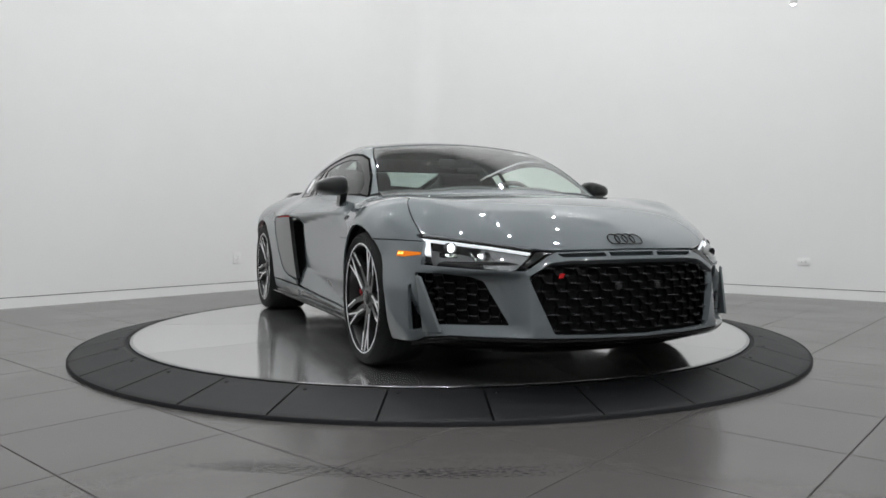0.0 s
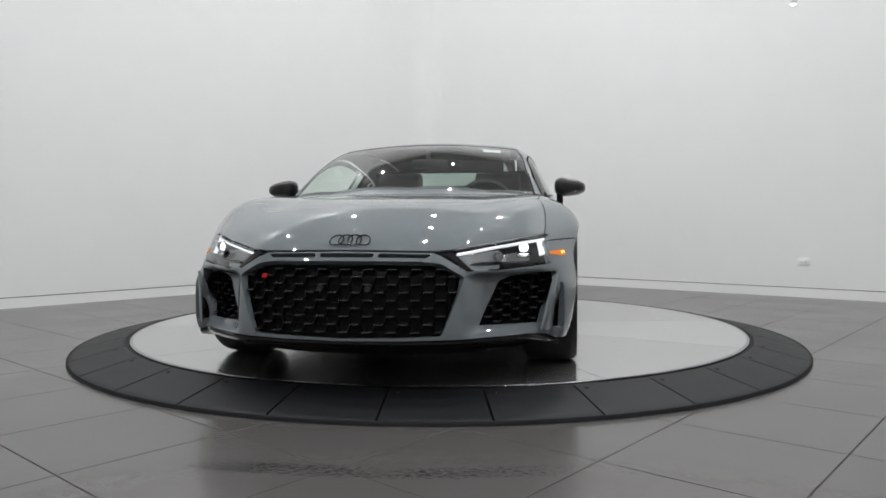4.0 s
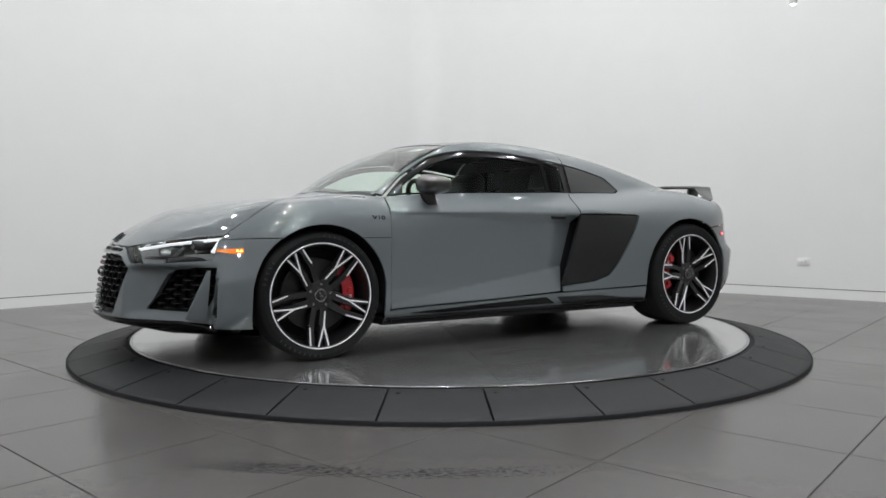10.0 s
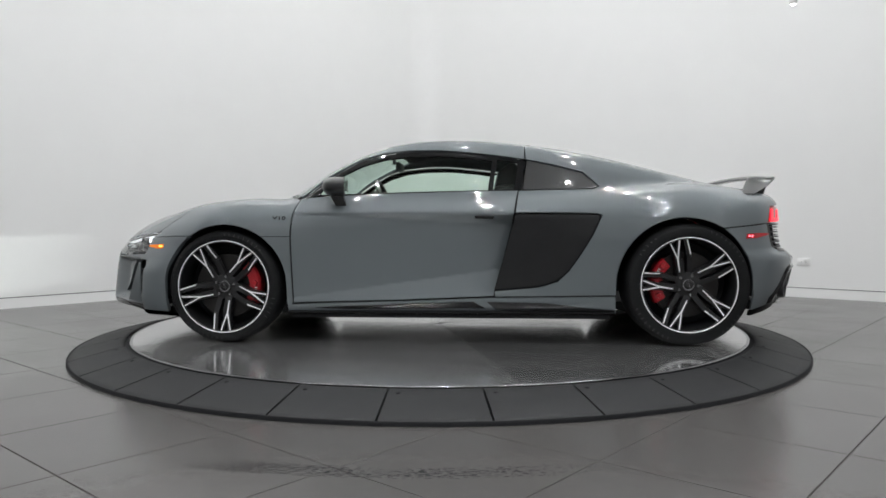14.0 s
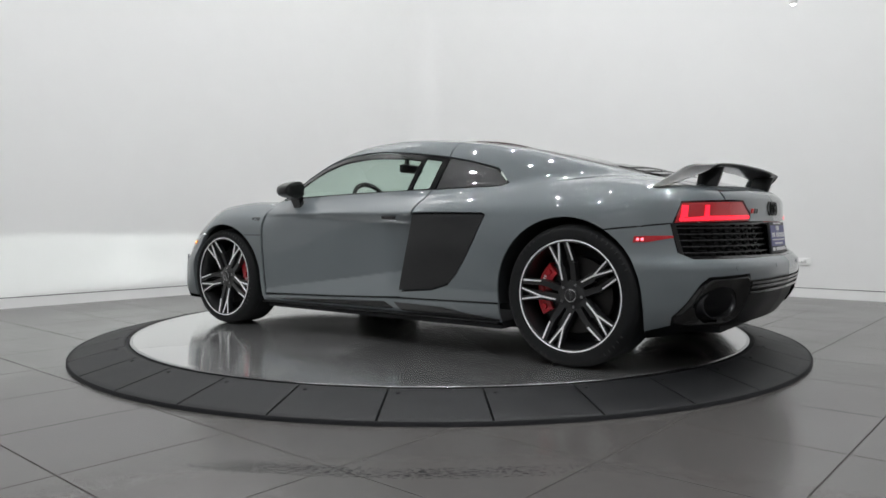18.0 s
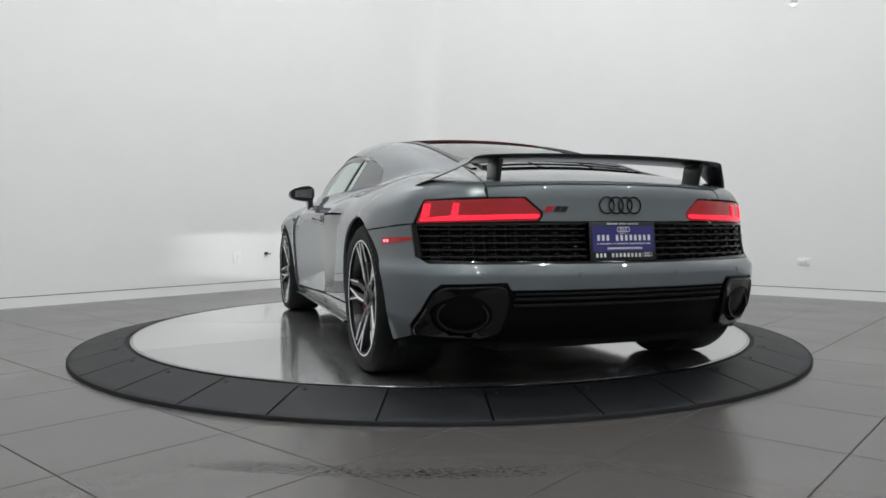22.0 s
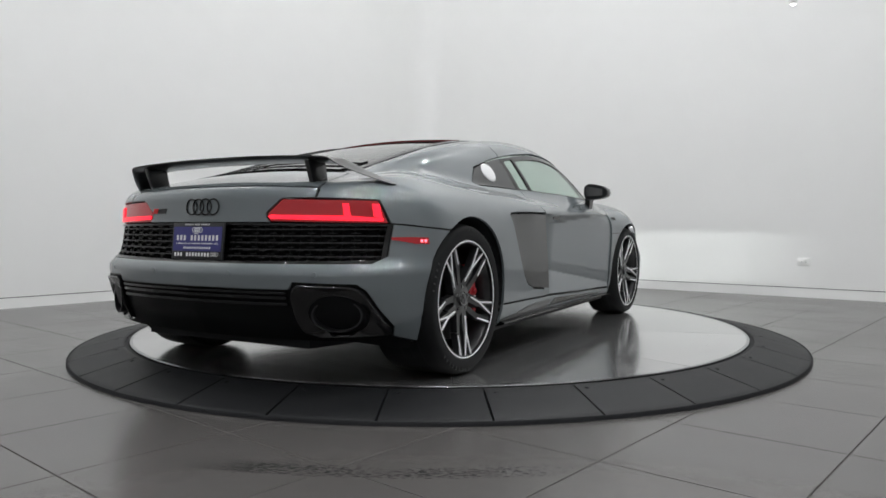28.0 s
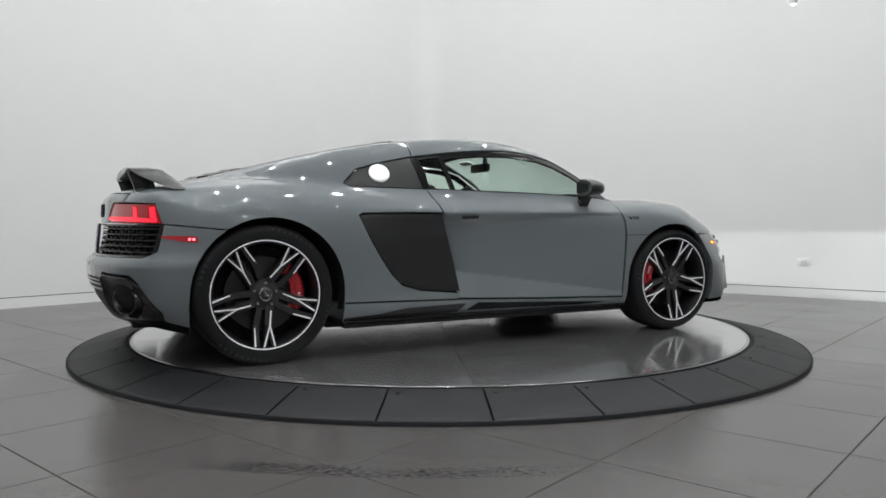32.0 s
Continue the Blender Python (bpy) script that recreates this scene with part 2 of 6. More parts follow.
def build_walls():
    ends = []
    half = math.acos(max(-1, min(1, LEFT_D.dot(RIGHT_D)))) / 2
    cut = ROUND / math.tan(half)
    for name, d in (("wall_1", LEFT_D), ("wall_2", RIGHT_D)):
        n = Vector((d.y, -d.x, 0))
        if n.dot(Vector((0, 1, 0))) < 0:
            n = -n
        ang = math.atan2(d.y, d.x)
        a, b = CORNER + d * cut, CORNER + d * WALL_L
        ends.append((a, n))
        mid = (a + b) / 2
        ln = (b - a).length
        for nm, z0, z1, th, off, mat in ((name, BASE_H + 0.008, CEIL_Z, 0.2, 0, M_WALL), ("baseboard", 0.0, BASE_H, 0.2, -0.001, M_TRIM), ("trim", BASE_H, BASE_H + 0.008, 0.18, 0.012, M_GAP)):
            bm = bmesh.new()
            c = mid + n * (th / 2 + off)
            add_box(bm, c.x, c.y, (z0 + z1) / 2, ln, th, z1 - z0, Matrix.Rotation(ang, 4, "Z"))
            w = part(nm, bm, mat, smooth=False)
            lab = {"wall": "smooth white painted showroom wall", "base": "flush white baseboard along the floor", "trim": "dark shadow gap above the baseboard"}[nm[:4]]
            tagged(w, lab, "wall" if nm[:4] == "wall" else nm, kind="structure")
    # rounded corner
    bis = (LEFT_D + RIGHT_D).normalized()
    cen = CORNER + bis * (ROUND / math.sin(half))
    a0 = math.atan2((ends[0][0] - cen).y, (ends[0][0] - cen).x)
    a1 = math.atan2((ends[1][0] - cen).y, (ends[1][0] - cen).x)
    if a0 < a1:
        a0 += 2 * math.pi
    for nm, z0, z1, off, mat in (("wall_3", BASE_H + 0.008, CEIL_Z, 0, M_WALL), ("baseboard", 0.0, BASE_H, -0.001, M_TRIM), ("trim", BASE_H, BASE_H + 0.008, 0.012, M_GAP)):
        bm = bmesh.new()
        prof = [(ROUND + off, z0), (ROUND + off, z1), (ROUND + 0.15, z1), (ROUND + 0.15, z0)]
        lathe(bm, prof, 24, "z", math.degrees(a0 - a1), math.degrees(a1), close=True)
        bmesh.ops.translate(bm, vec=cen, verts=bm.verts)
        tagged(part(nm, bm, mat), "rounded white corner of the showroom" if nm == "wall_3" else "flush white baseboard along the floor" if nm == "baseboard" else "dark shadow gap above the baseboard", "wall" if nm == "wall_3" else nm, kind="structure")
    # plain walls that close the room behind the camera
    pl, pr = CORNER + LEFT_D * WALL_L, CORNER + RIGHT_D * WALL_L
    far = CORNER + (LEFT_D + RIGHT_D) * WALL_L
    for nm, a, b in (("wall_4", pl, far), ("wall_5", pr, far)):
        d = (b - a)
        m = (a + b) / 2
        bm = bmesh.new()
        add_box(bm, m.x, m.y, CEIL_Z / 2, d.length, 0.2, CEIL_Z, Matrix.Rotation(math.atan2(d.y, d.x), 4, "Z"))
        tagged(part(nm, bm, M_BACKWALL, smooth=False), "plain wall behind the camera", "wall", kind="structure")
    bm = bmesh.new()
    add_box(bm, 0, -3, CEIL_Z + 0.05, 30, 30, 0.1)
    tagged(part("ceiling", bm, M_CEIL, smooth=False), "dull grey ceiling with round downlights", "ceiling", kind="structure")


M_BACKWALL = material("rear_wall_paint", (0.42, 0.42, 0.42), rough=0.8, grain=0.03, scale=2.0)


def build_lamps():
    first = None
    for i in range(-2, 3):
        for j in range(-1, 6):
            x, y = i * 2.1 + 0.2, -6.0 + j * 2.25
            p = Vector((x, y, 0)) - CORNER
            n1, n2 = Vector((-LEFT_D.y, LEFT_D.x, 0)), Vector((-RIGHT_D.y, RIGHT_D.x, 0))
            if n1.dot(Vector((0, -1, 0))) < 0:
                n1 = -n1
            if n2.dot(Vector((0, -1, 0))) < 0:
                n2 = -n2
            if p.dot(n1) < 0.3 or p.dot(n2) < 0.3:
                continue
            if first is None:
                first = new("downlight")
                tagged(first, "round recessed white ceiling downlight, switched on", "lamp", group="ceiling downlights")
                bm = bmesh.new()
                lathe(bm, [(0.085, 0.0), (0.105, -0.004), (0.108, -0.012), (0.098, -0.016), (0.0455, -0.006)], 24)
                part("trim_ring", bm, M_TRIM, first)
                bm = bmesh.new()
                bmesh.ops.create_circle(bm, cap_ends=True, segments=24, radius=0.045)
                bmesh.ops.reverse_faces(bm, faces=bm.faces)
                for v in bm.verts:
                    v.co.z = -0.005
                part("diffuser", bm, M_LAMPDISC, first, smooth=False)
                first.matrix_basis = pose(x, y, CEIL_Z)
            else:
                copy_thing(first, pose(x, y, CEIL_Z))


build_floor()
build_walls()
build_lamps()


# ---- turntable: a fixed ring of rubber ramps round a turning steel disc
def build_ring():
    ring = new("turntable_ring")
    tagged(ring, "low black rubber ramp ring round the turntable", "turntable ring")
    ring.location = (0, 0, 0)
    bm = bmesh.new()
    lathe(bm, [(1.985, 0.0), (1.985, TABLE_Z - 0.012), (2.005, TABLE_Z - 0.012), (2.01, 0.0)], 128, close=True)
    part("inner_kerb", bm, M_DARK, ring)
    bm = bmesh.new()
    lathe(bm, [(RING_R - 0.002, 0.0), (RING_R - 0.001, 0.019), (RING_R + 0.003, 0.0195), (RING_R + 0.007, 0.014), (RING_R + 0.008, 0.0)], 160, close=True)
    part("edge_strip", bm, M_DARK, ring)
    seg = None
    for k in range(32):
        a = -84.9 + 11.25 * k
        if seg is None:
            bm = bmesh.new()
            gap = 0.12
            prof = [(2.008, 0.001), (2.008, TABLE_Z - 0.006), (2.014, TABLE_Z - 0.002), (2.03, TABLE_Z - 0.002), (RING_R - 0.035, 0.024), (RING_R - 0.004, 0.016), (RING_R, 0.012), (RING_R, 0.001)]
            rings = lathe(bm, prof, 8, "z", 11.25 - 2 * gap, gap, close=True)
            bm.faces.new(rings[0])
            bm.faces.new(rings[-1][::-1])
            bmesh.ops.recalc_face_normals(bm, faces=bm.faces)
            seg = part("ramp_segment", bm, M_RUBBER, ring)
            bm = bmesh.new()
            lathe(bm, [(0.0001, 0.004), (0.008, 0.003), (0.011, 0.0), (0.011, -0.01)], 10)
            bolt_me = part("bolt", bm, M_DARK, seg)
            bolt_me.location = (2.06 * math.cos(radians(1.3)), 2.06 * math.sin(radians(1.3)), TABLE_Z - 0.009)
            seg.rotation_euler[2] = radians(a)
        else:
            o = seg.copy()
            scene.collection.objects.link(o)
            o.rotation_euler[2] = radians(a)
            b = bolt_me.copy()
            scene.collection.objects.link(b)
            b.parent = o


def build_disc():
    disc = new("turntable_disc")
    tagged(disc, "round brushed steel turntable plate, turning slowly", "turntable")
    bm = bmesh.new()
    lathe(bm, [(0.001, 0.0), (1.955, 0.0), (1.955, -0.03), (0.001, -0.03)], 128)
    part("under_plate", bm, M_DARK, disc)
    bm = bmesh.new()
    lathe(bm, [(1.968, -0.03), (1.968, 0.003), (1.972, 0.005), (1.98, 0.005), (1.983, 0.002), (1.983, -0.03)], 160, close=True)
    part("rim_band", bm, M_CHROME, disc, "bright thin steel rim")
    return disc


build_ring()
DISC = build_disc()


def build_disc_plates():
    """Ten pie-shaped plates with hair-line joints; each has its own brushing direction."""
    first = None
    for k in range(10):
        a = 32 + 36 * k
        if first is None:
            bm = bmesh.new()
            rows = []
            for r in (0.02, 0.4, 0.8, 1.2, 1.6, 1.967):
                row = []
                for i in range(25):
                    e = 0.0018 / r
                    t = e + (radians(36) - 2 * e) * i / 24
                    row.append(bm.verts.new((r * math.cos(t), r * math.sin(t), 0.004)))
                rows.append(row)
            for p, q in zip(rows, rows[1:]):
                for i in range(24):
                    bm.faces.new((p[i], q[i], q[i + 1], p[i + 1]))
            rim = rows[0][::-1] + [r[0] for r in rows[1:]] + rows[-1][1:] + [r[-1] for r in rows[-2:0:-1]]
            low = [bm.verts.new((v.co.x, v.co.y, -0.004)) for v in rim]
            for i in range(len(rim)):
                j = (i + 1) % len(rim)
                bm.faces.new((rim[i], low[i], low[j], rim[j]))
            bmesh.ops.recalc_face_normals(bm, faces=bm.faces)
            first = part("steel_plate", bm, M_STEEL, DISC)
            first.rotation_euler[2] = radians(a)
        else:
            o = first.copy()
            scene.collection.objects.link(o)
            o.rotation_euler[2] = radians(a)


build_disc_plates()


# ---- the car's form: x to the nose, y to its left, z up from the tyres' feet.
# The body is the inside of a smooth field; panels are cut from it by their outlines.
from mathutils.geometry import delaunay_2d_cdt as bpy_delaunay


def curve(pts, soft=0.06):
    """A smooth function through roughly these (x, y)."""
    px, py = zip(*sorted(pts))
    px, py = np.array(px), np.array(py)
    xs = np.arange(px[0] - 0.8, px[-1] + 0.8, 0.002)
    s0, s1 = (py[1] - py[0]) / (px[1] - px[0]), (py[-1] - py[-2]) / (px[-1] - px[-2])
    ys = np.interp(xs, px, py)
    ys = np.where(xs < px[0], py[0] + s0 * (xs - px[0]), ys)
    ys = np.where(xs > px[-1], py[-1] + s1 * (xs - px[-1]), ys)
    n = int(soft / 0.002 * 3)
    k = np.exp(-0.5 * (np.arange(-n, n + 1) * 0.002 / soft) ** 2)
    k /= k.sum()
    ys = np.convolve(np.pad(ys, n, mode="reflect", reflect_type="odd"), k, mode="valid")
    return lambda q: np.interp(q, xs, ys)


def smax(a, b, k):
    h = np.maximum(k - np.abs(a - b), 0) / k
    return np.maximum(a, b) + h * h * k * 0.25


def smin(a, b, k):
    return -smax(-a, -b, k)


def ramp(a, b, x):
    t = np.clip((x - a) / (b - a), 0, 1)
    return t * t * (3 - 2 * t)


HALF_W = curve([(2.3, 0.84), (1.9, 0.892), (1.75, 0.912), (1.6, 0.932), (1.35, 0.965), (1.1, 0.935), (0.8, 0.915), (0.3, 0.915), (-0.2, 0.925), (-0.6, 0.94), (-1.0, 0.955), (-1.4, 0.970), (-1.7, 0.958), (-1.95, 0.928), (-2.2, 0.90)], 0.10)
SECTION = curve([(0.05, -0.10), (0.15, -0.06), (0.24, -0.025), (0.36, -0.012), (0.50, -0.004), (0.62, 0.0), (0.70, -0.004), (0.76, -0.022), (0.84, -0.075), (0.90, -0.15), (1.0, -0.30)], 0.03)
DOOR_SECTION = curve([(0.15, -0.06), (0.24, -0.025), (0.36, -0.012), (0.50, -0.004), (0.62, 0.0), (0.70, 0.003), (0.757, 0.009), (0.80, -0.026), (0.84, -0.066), (0.90, -0.145), (1.0, -0.30)], 0.008)
BONNET = curve([(2.40, 0.47), (2.29, 0.565), (2.20, 0.640), (2.08, 0.706), (1.95, 0.755), (1.8, 0.790), (1.6, 0.822), (1.4, 0.840), (1.2, 0.850), (1.05, 0.857), (0.9, 0.862), (0.5, 0.872), (0.0, 0.885), (-0.4, 0.893), (-0.8, 0.905), (-1.1, 0.93), (-1.4, 0.935), (-1.7, 0.905), (-1.9, 0.868), (-2.1, 0.83)], 0.06)
CROWN = curve([(2.3, -0.12), (2.1, -0.115), (1.8, -0.095), (1.5, -0.040), (1.2, -0.030), (0.9, -0.026), (0.5, -0.02), (0.0, -0.02), (-1.0, -0.01), (-1.4, 0.0), (-1.8, -0.02), (-2.1, -0.04)], 0.10)
NOSE = curve([(0.0, 2.278), (0.25, 2.264), (0.47, 2.200), (0.65, 2.062), (0.80, 1.888), (0.88, 1.79), (0.95, 1.66)], 0.05)
NOSE_Z = curve([(0.10, 0.0), (0.20, 0.018), (0.26, 0.016), (0.40, 0.0), (0.50, -0.016), (0.58, -0.070), (0.66, -0.15), (0.75, -0.28)], 0.02)
TAIL = curve([(0.0, -2.035), (0.3, -2.02), (0.5, -1.985), (0.7, -1.915), (0.83, -1.820), (0.93, -1.68), (1.0, -1.45)], 0.05)
TAIL_Z = curve([(0.10, 0.10), (0.20, 0.03), (0.30, -0.035), (0.42, -0.064), (0.508, -0.071), (0.533, -0.02), (0.60, -0.0), (0.72, 0.015), (0.80, 0.02), (0.86, 0.03), (0.95, 0.10)], 0.014)
ROOF = curve([(1.6, 0.55), (1.12, 0.860), (0.95, 0.972), (0.80, 1.068), (0.62, 1.150), (0.45, 1.200), (0.28, 1.226), (0.08, 1.236), (-0.12, 1.231), (-0.35, 1.212), (-0.6, 1.182), (-0.86, 1.133), (-1.1, 1.076), (-1.35, 1.010), (-1.6, 0.945), (-1.85, 0.885), (-2.1, 0.82)], 0.06)
CABIN_W = curve([(1.3, 0.70), (0.95, 0.755), (0.6, 0.785), (0.2, 0.80), (-0.2, 0.795), (-0.5, 0.775), (-0.88, 0.735), (-1.2, 0.68), (-1.5, 0.62), (-1.9, 0.54)], 0.10)


CORNER_OUT = curve([(0.60, 0.0), (0.765, 0.0), (0.80, -0.07), (0.84, -0.005), (0.875, 0.055), (0.92, 0.06)], 0.006)
BODY = {"hollow": 0.0}       # the hollow belongs to the doors alone


def field(x, y, z):
    y = np.abs(y)
    w = HALF_W(x) + SECTION(z) - 0.035 * ramp(0.46, 0.60, z) * ramp(1.45, 1.75, x)
    w = w + 0.020 * ramp(1.45, 1.75, x) * ramp(0.56, 0.42, z)
    w = w - 0.034 * ramp(-1.45, -1.85, x) * ramp(0.66, 0.84, z)
    # shoulder ridge above the doors, dying out over the arches
    w = w + (DOOR_SECTION(z) - SECTION(z)) * ramp(1.0, 0.70, x) * ramp(-0.95, -0.50, x) * ramp(0.56, 0.62, z)
    # door: a facet under the ridge, a plain face, a scoop before the blade, a flare to the sill
    top = 0.757 - 0.010 * ramp(0.9, -0.4, x)
    crest = 0.262 + 0.165 * np.clip((0.93 - x) / 1.2, 0, 1)
    facet = 0.014 + 0.044 * ramp(0.95, -0.35, x)
    fall = 0.70 * facet * np.clip((top - z) / facet, 0, 1) + 0.014 * ramp(0.95, 0.30, x) * np.clip((top - z) / (top - crest), 0, 1)
    scoop = 0.050 * ramp(-0.10, -0.37, x) * np.clip((top - z) / 0.05, 0, 1)
    rise = np.clip((z - 0.235) / (crest - 0.235), 0, 1)
    w = w - BODY["hollow"] * (fall + scoop) * rise
    side = y - w
    zt = BONNET(x) + CROWN(x) * (y / 0.8) ** 2
    zt = zt + 0.018 * ramp(0.45, 0.72, y) * ramp(0.95, 1.25, x) * ramp(1.95, 1.5, x)
    up = (z - zt) * 0.92
    nose = (x - (NOSE(y) + NOSE_Z(z) + CORNER_OUT(y) * ramp(0.50, 0.40, z) - 0.085 * ramp(0.470, 0.555, y) * ramp(0.80, 0.74, y) * ramp(0.497, 0.455, z) * ramp(0.215, 0.265, z))) * 0.75
    tail = ((TAIL(y) + TAIL_Z(z)) - x) * 0.8
    low_body = smax(smax(side, up, 0.16), smax(nose, tail, 0.02), 0.07)
    low_body = smax(low_body, 0.12 - z, 0.03)
    xr = x + 0.22 * y * y * ramp(0.1, 0.7, x) + 0.1 * y * y * (1 - ramp(0.1, 0.7, x)) * ramp(-0.6, 0.1, x)
    roof = (z - (ROOF(xr) - 0.11 * y * y)) * 0.88
    wall = (y - (CABIN_W(x) - 0.53 * (z - 0.88) - 0.35 * np.maximum(z - 0.9, 0) ** 2)) * 0.87
    cabin = smax(roof, wall, 0.075)
    cabin = smax(cabin, 0.80 - z, 0.02)
    cabin = smax(cabin, tail + 0.01, 0.04)
    return smin(low_body, cabin, 0.035)


def normals_at(p):
    e = 0.004
    x, y, z = p.T
    g = np.stack([field(x + e, y, z) - field(x - e, y, z), field(x, y + e, z) - field(x, y - e, z), field(x, y, z + e) - field(x, y, z - e)], 1)
    return g / np.maximum(np.linalg.norm(g, axis=1, keepdims=True), 1e-9)


def cast(o, d, far=1.6):
    """From inside points o along d to the body's skin."""
    o, d = np.asarray(o, float), np.asarray(d, float)
    steps = 40
    lo, hi = np.zeros(len(o)), np.full(len(o), far)
    left = np.arange(len(o))
    for k in range(1, steps + 1):
        t = far * k / steps
        q = o[left] + d[left] * t
        out = field(*q.T) > 0
        hi[left[out]], lo[left[out]] = t, far * (k - 1) / steps
        left = left[~out]
        if not len(left):
            break
    for _ in range(15):
        mid = (lo + hi) / 2
        q = o + d * mid[:, None]
        out = field(*q.T) > 0
        hi = np.where(out, mid, hi)
        lo = np.where(out, lo, mid)
    return o + d * ((lo + hi) / 2)[:, None]


AXIS_Z = 0.52
PIVOT = {"nose": 1.15, "tail": -1.1}


def spots(pts):
    """Places on the skin: (x, z) seen from the side, ('t', x, y) from above, ('f', y, z) from the front, ('r', y, z) from behind."""
    o, d = [], []
    for p in pts:
        u, v = p[-2:]
        kind = p[0] if len(p) == 3 else "s"
        o.append({"t": (u, v, 0.6), "f": (1.15, u, v), "r": (-1.1, u, v), "s": (u, 0, v)}[kind])
        d.append({"t": (0, 0, 1), "f": (1, 0, 0), "r": (-1, 0, 0), "s": (0, 1, 0)}[kind])
    return cast(o, d)


def to_flat(mode, p):
    if mode == "length":
        return np.array([p[0], 0.8 * math.atan2(p[2] - AXIS_Z, p[1])])
    a = math.atan2(p[1], p[0] - PIVOT[mode]) if mode == "nose" else math.atan2(p[1], PIVOT[mode] - p[0])
    return np.array([a * 1.0, p[2]])


def from_flat(mode, q):
    n = len(q)
    if mode == "length":
        a = q[:, 1] / 0.8
        o = np.stack([q[:, 0], np.zeros(n), np.full(n, AXIS_Z)], 1)
        d = np.stack([np.zeros(n), np.cos(a), np.sin(a)], 1)
    else:
        s = 1 if mode == "nose" else -1
        o = np.stack([np.full(n, PIVOT[mode]), np.zeros(n), q[:, 1]], 1)
        d = np.stack([s * np.cos(q[:, 0]), np.sin(q[:, 0]), np.zeros(n)], 1)
    return cast(o, d)


def inside(pts, poly):
    x, y = pts[:, 0], pts[:, 1]
    r = np.zeros(len(pts), bool)
    for i in range(len(poly)):
        (x0, y0), (x1, y1) = poly[i - 1], poly[i]
        hit = ((y0 > y) != (y1 > y)) & (x < (x1 - x0) * (y - y0) / (y1 - y0 + 1e-15) + x0)
        r ^= hit
    return r


def rounded(poly, r):
    """Round the corners of a flat outline."""
    if r <= 0:
        return poly
    out = []
    n = len(poly)
    for i in range(n):
        a, b, c = poly[i - 1], poly[i], poly[(i + 1) % n]
        u, v = a - b, c - b
        lu, lv = np.linalg.norm(u), np.linalg.norm(v)
        k = min(r, lu * 0.4, lv * 0.4)
        p, q = b + u / lu * k, b + v / lv * k
        for t in (0, 0.25, 0.5, 0.75, 1):
            out.append((1 - t) ** 2 * p + 2 * t * (1 - t) * b + t * t * q)
    return np.array(out)


def dense(poly, g):
    out = []
    for i in range(len(poly)):
        a, b = poly[i - 1], poly[i]
        n = max(1, int(np.linalg.norm(b - a) / g))
        for k in range(n):
            out.append(a + (b - a) * k / n)
    return np.array(out)


def seg_dist(pts, poly):
    best = np.full(len(pts), 9.0)
    for i in range(len(poly)):
        a, b = poly[i - 1], poly[i]
        d = b - a
        t = np.clip(((pts - a) @ d) / max(d @ d, 1e-12), 0, 1)
        best = np.minimum(best, np.linalg.norm(pts - a - t[:, None] * d, axis=1))
    return best


def offset_poly(poly, d):
    """Move an outline inwards by d."""
    n = len(poly)
    area = 0.5 * sum(poly[i - 1][0] * poly[i][1] - poly[i][0] * poly[i - 1][1] for i in range(n))
    s = 1 if area > 0 else -1
    out = []
    for i in range(n):
        a, b, c = poly[i - 1], poly[i], poly[(i + 1) % n]
        e1, e2 = (b - a), (c - b)
        n1 = np.array([-e1[1], e1[0]]) / max(np.linalg.norm(e1), 1e-9) * s
        n2 = np.array([-e2[1], e2[0]]) / max(np.linalg.norm(e2), 1e-9) * s
        m = n1 + n2
        m = m / max(np.linalg.norm(m), 0.3)
        k = d / max(m @ n1, 0.5)
        out.append(b + m * k)
    return np.array(out)


